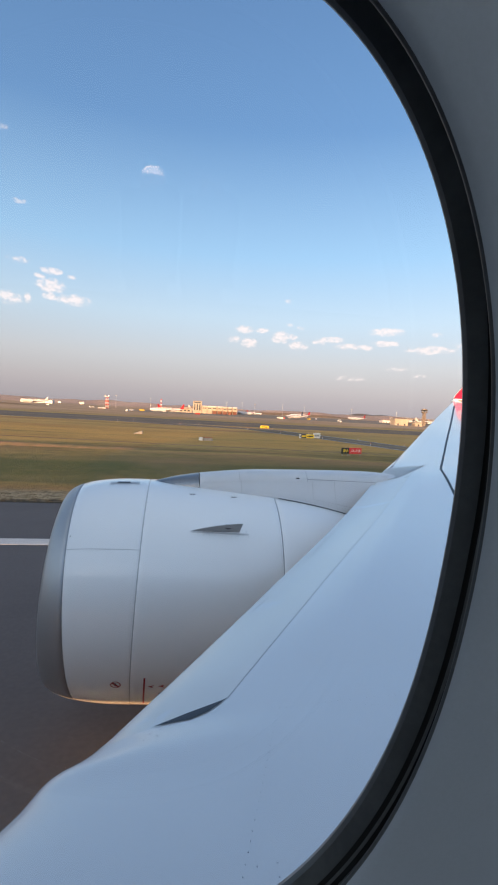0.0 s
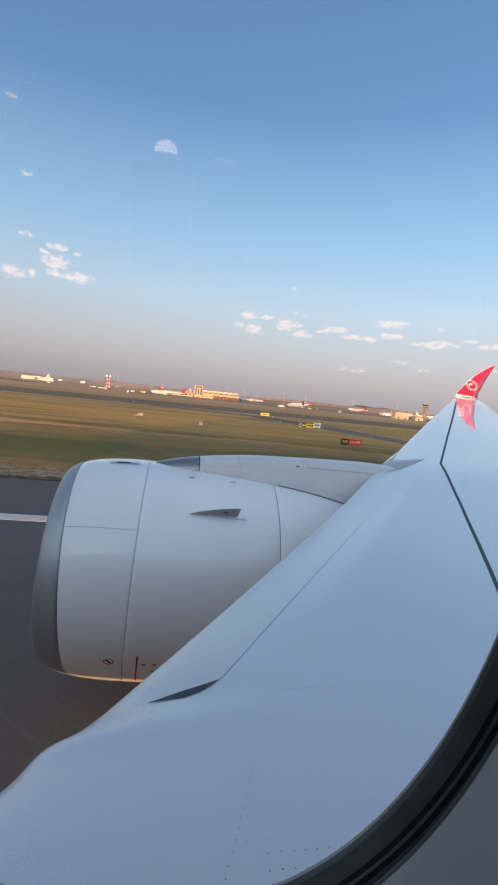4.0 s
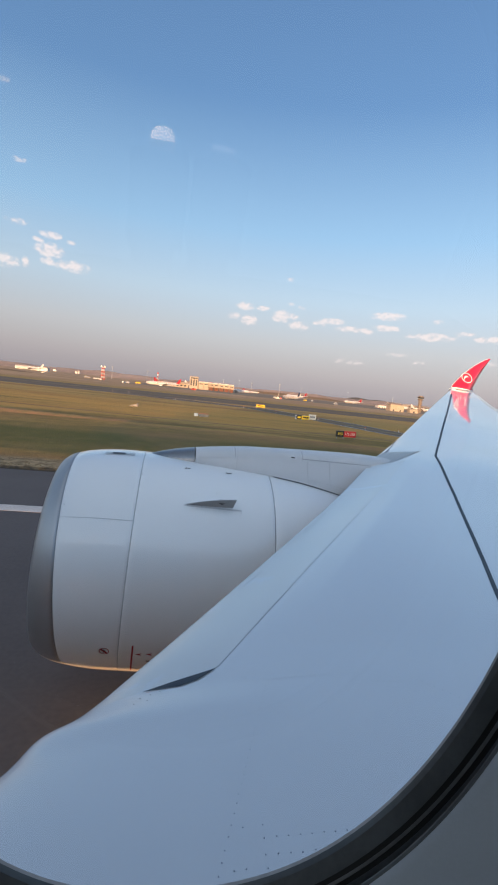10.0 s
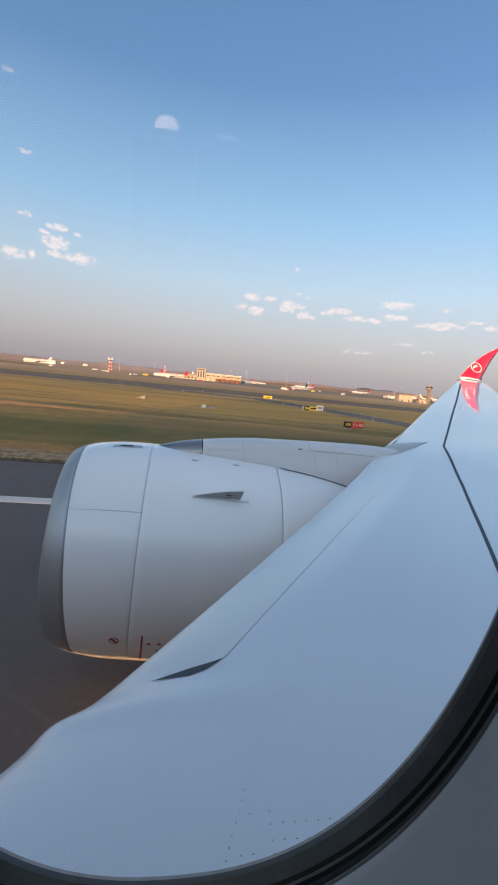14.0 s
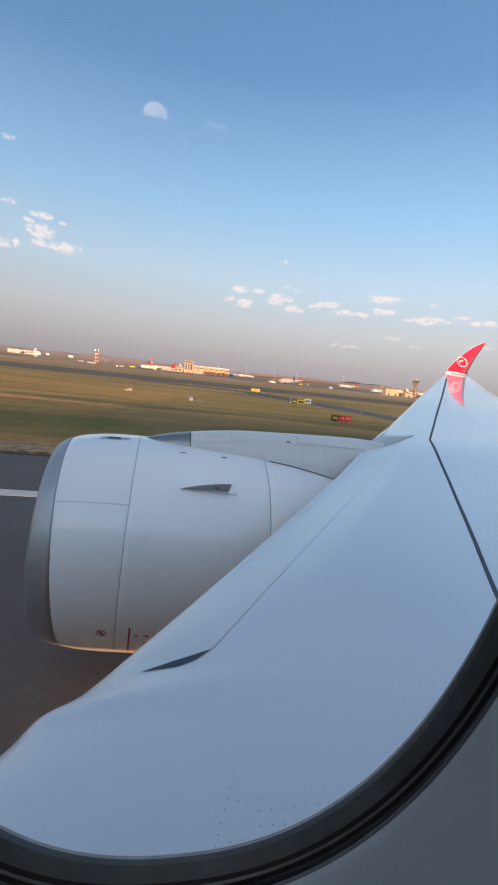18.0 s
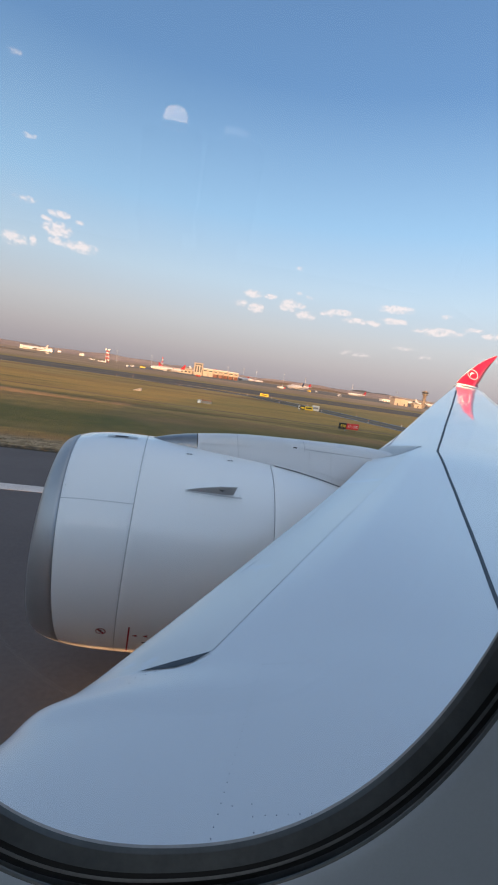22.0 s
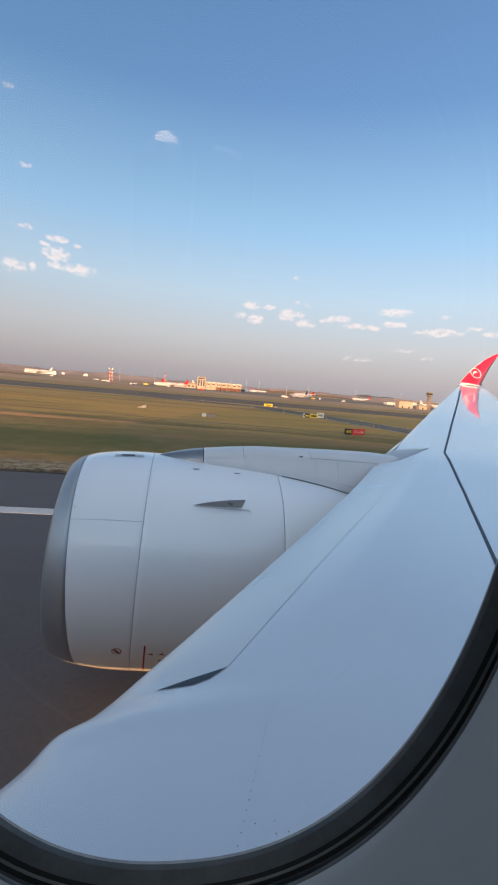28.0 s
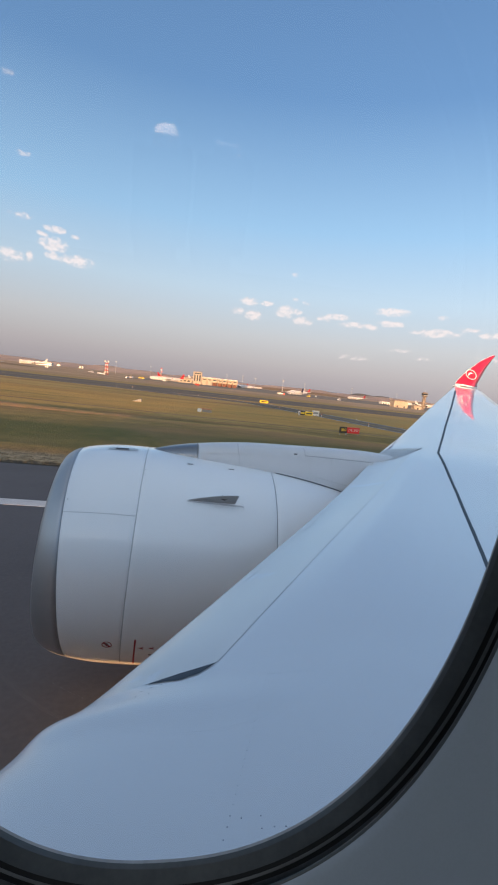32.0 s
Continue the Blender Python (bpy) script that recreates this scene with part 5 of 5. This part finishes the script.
def lattice_tower(name, label, at, h, w, heads=True):
    """A red and white steel lattice mast on four legs."""
    root = thing(name, label, "tower", at=at)
    n = 7
    for i in range(n):
        z0, z1 = h * i / n, h * (i + 1) / n
        bm = bmesh.new()
        a0, a1 = w * (1 - 0.35 * i / n), w * (1 - 0.35 * (i + 1) / n)
        for sx, sy in ((-1, -1), (1, -1), (1, 1), (-1, 1)):
            tube_bm([(sx * a0 / 2, sy * a0 / 2, z0), (sx * a1 / 2, sy * a1 / 2, z1)], 0.22, 5, bm)
        for (ax, ay), (bx, by) in (((-1, -1), (1, -1)), ((1, -1), (1, 1)), ((1, 1), (-1, 1)), ((-1, 1), (-1, -1))):
            tube_bm([(ax * a0 / 2, ay * a0 / 2, z0), (bx * a1 / 2, by * a1 / 2, z1)], 0.14, 5, bm)
            tube_bm([(bx * a0 / 2, by * a0 / 2, z0), (ax * a1 / 2, ay * a1 / 2, z1)], 0.14, 5, bm)
        part("section", bm, SAFETY_RED if i % 2 == 0 else SAFETY_WHITE, root)
    if heads:
        part("platform", box_bm(-w * 0.75, w * 0.75, -w * 0.75, w * 0.75, h, h + 0.5), STEEL, root)
        for sx in (-1, 1):
            part("antenna_drum", tube_bm([(sx * w * 0.5, -w * 0.6, h + 1.4), (sx * w * 0.5, w * 0.2, h + 1.4)], 0.9, 10), SAFETY_WHITE, root)
    return root


lattice_tower("radar_mast", "red and white steel lattice mast", (-98, 680, 0), 17, 4.6)
part("base_hut", box_bm(-6, 7, -3, 3, 0, 3.0), CREAM, lattice_tower("antenna_mast", "slim red and white antenna mast by the terminal", (-27, 800, 0), 21, 2.4, False), "small cream hut")
lattice_tower("antenna_mast", "slim red and white antenna mast by the terminal", (-330, 900, 0), 24, 3.0)


def control_tower():
    root = thing("control_tower", "slim brown-grey control tower with a tiered flared top", "tower", at=(338, 600, 0))
    for sx, sy in ((-1, -1), (1, -1), (1, 1), (-1, 1)):
        part("shaft", tube_bm([(sx * 1.5, sy * 1.5, 0), (sx * 1.3, sy * 1.3, 18.5)], 0.45, 8), TOWER_BROWN, root, "slim shaft column")
    block(root, "stair_core", -0.9, 0.9, -0.9, 0.9, 0, 18.5, TOWER_BROWN, "central stair core")
    for i in range(6):
        block(root, "landing", -1.9, 1.9, -1.9, 1.9, 2.4 + 2.7 * i, 2.8 + 2.7 * i, TOWER_BROWN)
    for z0, w0, z1, w1, mat, nm in ((18.0, 2.6, 19.6, 4.6, TOWER_BROWN, "gallery"), (19.6, 4.8, 20.3, 4.8, STEEL, "gallery_rail"), (20.3, 3.6, 22.2, 4.3, GLASS_DARK, "cab"),
                                    (22.2, 4.9, 22.9, 4.7, TOWER_BROWN, "roof"), (22.9, 3.0, 24.0, 2.8, TOWER_BROWN, "upper_tier")):
        rings = [[(w * math.cos(a), w * math.sin(a), z) for a in (2 * math.pi * (k + 0.5) / 8 for k in range(8))] for z, w in ((z0, w0), (z1, w1))]
        v, f = loft(rings, True, True)
        attach(nm, mesh_of(nm, v, f, mat, False), root)
    part("aerial", tube_bm([(0, 0, 24.0), (0, 0, 27)], 0.12, 6), STEEL, root)


control_tower()


def hut(name, label, at, sx, sy, h, mat, roof=ROOF, doors=2):
    root = thing(name, label, "building", at=at)
    block(root, "wall", -sx / 2, sx / 2, -sy / 2, sy / 2, 0, h, mat)
    block(root, "roof", -sx / 2 - 0.3, sx / 2 + 0.3, -sy / 2 - 0.3, sy / 2 + 0.3, h, h + 0.4, roof)
    for i in range(doors):
        x = -sx / 2 + sx * (i + 0.5) / doors
        block(root, "door", x - 0.9, x + 0.9, -sy / 2 - 0.08, -sy / 2 + 0.1, 0, min(2.4, h * 0.7), GLASS_DARK)
    return root


hut("service_building", "cream two-storey service building beside the tower", (278, 552, 0), 18, 12, 8.0, CREAM)
hut("service_building", "low cream service hut beside the tower", (300, 548, 0), 10, 8, 4.0, CREAM, doors=1)
hut("service_building", "low tan building beside the tower", (372, 590, 0), 22, 12, 6.0, CREAM, doors=3)
hut("service_building", "long low white shed", (430, 900, 0), 34, 16, 5.0, SAFETY_WHITE, doors=6)
hut("service_building", "long low white shed", (-420, 1500, 0), 90, 24, 10.0, SAFETY_WHITE, doors=6)


def terminal_pier():
    root = thing("terminal_pier", "long grey terminal pier with square stair towers", "building", at=(1080, 1500, 0))
    block(root, "hall", -320, 560, 0, 40, 0, 13, CONCRETE, "long grey concourse")
    block(root, "roof", -330, 570, -6, 46, 16.5, 18.0, ROOF, "flat overhanging roof")
    for i in range(44):
        x = -316 + 20 * i
        block(root, "window", x, x + 16, -0.4, 0.3, 5.0, 11.5, GLASS_DARK)
    for i, x in enumerate((-300, -190, -120, 40, 90, 230, 360, 500)):
        block(root, "stair_tower", x - 9, x + 9, -26, -8, 0, 15 + 3 * (i % 3), CONCRETE, "square grey stair tower")
        block(root, "bridge", x - 2, x + 2, -60, -26, 5, 8.5, STEEL, "enclosed boarding bridge")


terminal_pier()


def floodlight(at, h):
    root = thing("floodlight_mast", "tall thin apron floodlight mast", "light mast", group="apron floodlights", at=at)
    part("pole", tube_bm([(0, 0, 0), (0, 0, h)], [0.45, 0.22], 8), STEEL, root)
    part("ring", tube_bm([(-2.4, 0, h), (2.4, 0, h)], 0.35, 6), STEEL, root)
    for k in range(5):
        part("lamp", box_bm(-2.4 + k * 1.05, -1.7 + k * 1.05, -0.5, 0.5, h - 0.9, h - 0.2), ROOF, root)
    return root


for i, x in enumerate((110, 150, 185, 240, 300, 430, 520, 610, 720, 830, -60, -140)):
    floodlight((x, 1050 + 30 * (i % 3), 0), 26 + 2 * (i % 2))


def guidance_sign(label, at, turn, panels, h=0.95):
    """A lit taxiway sign: framed panels on short legs; panels are (width, face, text, ink)."""
    root = thing("guidance_sign", label, "sign", group="taxiway guidance signs", at=at)
    root.rotation_euler = (0, 0, radians(turn))
    x = -sum(p[0] for p in panels) / 2
    for w, face, text, ink in panels:
        part("panel", box_bm(x, x + w, -0.14, 0.14, 0.35, 0.35 + h, 0.03), face, root)
        if text:
            cu = bpy.data.curves.new("lettering", "FONT")
            cu.body, cu.size, cu.align_x, cu.align_y, cu.extrude = text, h * 0.62, "CENTER", "CENTER", 0.004
            tmp = new("lettering", cu)
            me = bpy.data.meshes.new_from_object(tmp.evaluated_get(bpy.context.evaluated_depsgraph_get()))
            bpy.data.objects.remove(tmp)
            me.materials.clear()
            me.materials.append(ink)
            ob = attach("lettering", me, root)
            ob.matrix_basis = Matrix.Translation((x + w / 2, -0.15, 0.35 + h / 2)) @ Matrix.Rotation(radians(90), 4, "X")
        else:
            part("writing_bar", box_bm(x + w * 0.14, x + w * 0.86, -0.155, -0.135, 0.35 + h * 0.3, 0.35 + h * 0.7), ink, root)
        for lx in (x + 0.12, x + w - 0.12):
            part("leg", tube_bm([(lx, 0, 0), (lx, 0, 0.36)], 0.04, 6), STEEL, root)
        x += w
    return root


guidance_sign("yellow taxiway sign with a dark inscription in the grass", (33, 173, 0), 12, [(3.4, YELLOW, "", SIGN_BLACK)])
guidance_sign("black and yellow taxiway sign in the grass", (32.5, 113, 0), 14, [(0.4, SAFETY_WHITE, "", SIGN_BLACK), (1.4, SIGN_BLACK, "", YELLOW), (2.3, YELLOW, "", SIGN_BLACK)])
guidance_sign("black and red runway holding sign in the grass", (27.6, 70, 0), 16, [(1.35, SIGN_BLACK, "B5B", YELLOW), (2.4, SIGN_RED, "17L-35R", SAFETY_WHITE)])
guidance_sign("small white back of a sign at the taxiway edge", (36, 116, 0), 10, [(2.0, SAFETY_WHITE, "", ROOF)], 1.3)


def shelter():
    root = thing("equipment_shelter", "low pale equipment box with a weathered orange lid in the grass", "shelter", at=(6.4, 91.7, 0))
    block(root, "body", -1.0, 0.7, -0.5, 0.5, 0, 0.55, CONCRETE, "grey concrete body", 0.03)
    block(root, "lid", -1.1, 0.8, -0.6, 0.6, 0.55, 0.72, LID_ORANGE, "faded orange lid", 0.03)
    block(root, "end_box", -1.9, -1.15, -0.4, 0.4, 0, 0.62, SAFETY_WHITE, "white end box", 0.03)
    part("conduit", tube_bm([(0.85, 0, 0), (0.85, 0, 0.5), (0.68, 0, 0.5)], 0.05, 6), STEEL, root)


LID_ORANGE = material("faded_orange", (0.42, 0.17, 0.075), 0.7, vary=0.1)
shelter()


def headwall():
    """A sloping concrete drain mouth beside the exit taxiway."""
    root = thing("drain_headwall", "small sloping concrete drain mouth in the grass", "drain", at=(-8, 105, 0))
    bm = bmesh.new()
    pts = [(-1.3, 0, 0), (0.4, 0, 0.62), (0.7, 0, 0.62), (0.7, 0, 0)]
    a = [bm.verts.new((x, -0.3, z)) for x, y, z in pts]
    b = [bm.verts.new((x, 1.5, z)) for x, y, z in pts]
    bm.faces.new(a)
    bm.faces.new(b[::-1])
    for i in range(4):
        bm.faces.new((a[i], a[(i + 1) % 4], b[(i + 1) % 4], b[i]))
    part("wing_wall", bm, CONCRETE, root)
    part("opening", box_bm(0.70, 0.74, 0.1, 1.1, 0.08, 0.48), SIGN_BLACK, root)


headwall()


def van(at, turn, mat, L=5.2):
    root = thing("airport_vehicle", "small white airport service vehicle", "vehicle", group="apron vehicles", at=at)
    root.rotation_euler = (0, 0, radians(turn))
    part("body", box_bm(-L / 2, L / 2, -1, 1, 0.45, 1.5, 0.15), mat, root)
    part("cab", box_bm(-L / 2 + 0.5, L / 2 - 1.2, -0.92, 0.92, 1.5, 2.25, 0.18), mat, root)
    part("glazing", box_bm(-L / 2 + 0.8, L / 2 - 1.5, -0.95, 0.95, 1.6, 2.05), GLASS_DARK, root)
    for x in (-L * 0.3, L * 0.3):
        for y in (-0.95, 0.95):
            part("wheel", tube_bm([(x, y - 0.12, 0.38), (x, y + 0.12, 0.38)], 0.38, 12), RUBBER, root)


for i in range(26):
    van((random.uniform(-260, 620), random.uniform(470, 900), 0), random.uniform(0, 180), random.choice((JET_WHITE, JET_WHITE, SAFETY_WHITE, YELLOW, SAFETY_RED)), random.uniform(5, 10))


def edge_light_mesh():
    bm = tube_bm([(0, 0, 0), (0, 0, 0.30), (0, 0, 0.42)], [0.04, 0.05, 0.09], 8)
    me = bpy.data.meshes.new("edge_light")
    bm.to_mesh(me)
    bm.free()
    me.materials.append(SAFETY_WHITE)
    return me


EDGE = edge_light_mesh()
for i in range(-8, 14):
    ob = attach("edge_light", EDGE, None)
    ob.location = (i * 60 + 22, 22.8, 0.02)
    tagged(ob, "small white runway edge light on the shoulder", "light", "runway edge lights")


def far_town():
    """Rows of pale sheds and houses, a few pixels each, along the far rise."""
    rng = random.Random(7)
    for i in range(24):
        x = rng.uniform(-1900, 1700)
        w, d, h = rng.uniform(12, 45), rng.uniform(10, 20), rng.uniform(2, 6)
        y = 3050 + rng.uniform(-60, 120)
        root = thing("far_building", "pale low building far off on the hillside", "building", group="far buildings", at=(x, y, 8))
        block(root, "wall", -w / 2, w / 2, -d / 2, d / 2, -10, h, SAFETY_WHITE if rng.random() < 0.6 else CREAM)
        block(root, "roof", -w / 2 - 0.5, w / 2 + 0.5, -d / 2 - 0.5, d / 2 + 0.5, h, h + 1.2, ROOF if rng.random() < 0.5 else SAFETY_RED)


far_town()


def tufts():
    """Tufts of dry grass along the runway's edge."""
    rng = random.Random(11)
    verts, faces = [], []
    for i in range(5000):
        y = 28.9 + abs(rng.gauss(0, 1)) * 1.6
        x = rng.uniform(-38, 70)
        h = rng.uniform(0.03, 0.10) * (0.6 if y < 31 else 1)
        for k in range(2):
            a = rng.uniform(0, math.pi)
            dx, dy = 0.04 * math.cos(a), 0.04 * math.sin(a)
            b = len(verts)
            verts += [(x - dx, y - dy, 0), (x + dx, y + dy, 0), (x + rng.uniform(-0.08, 0.08), y + rng.uniform(-0.08, 0.08), h)]
            faces.append((b, b + 1, b + 2))
    m = material("grass_tufts", (0.16, 0.13, 0.075), 0.9, second=(0.055, 0.05, 0.03), scale=0.3, fine=4, spec=0.1)
    tagged(attach("grass_tufts", mesh_of("grass_tufts", verts, faces, m, False), None), "dry and green grass tufts along the runway edge", "grass", "", "stuff")


tufts()
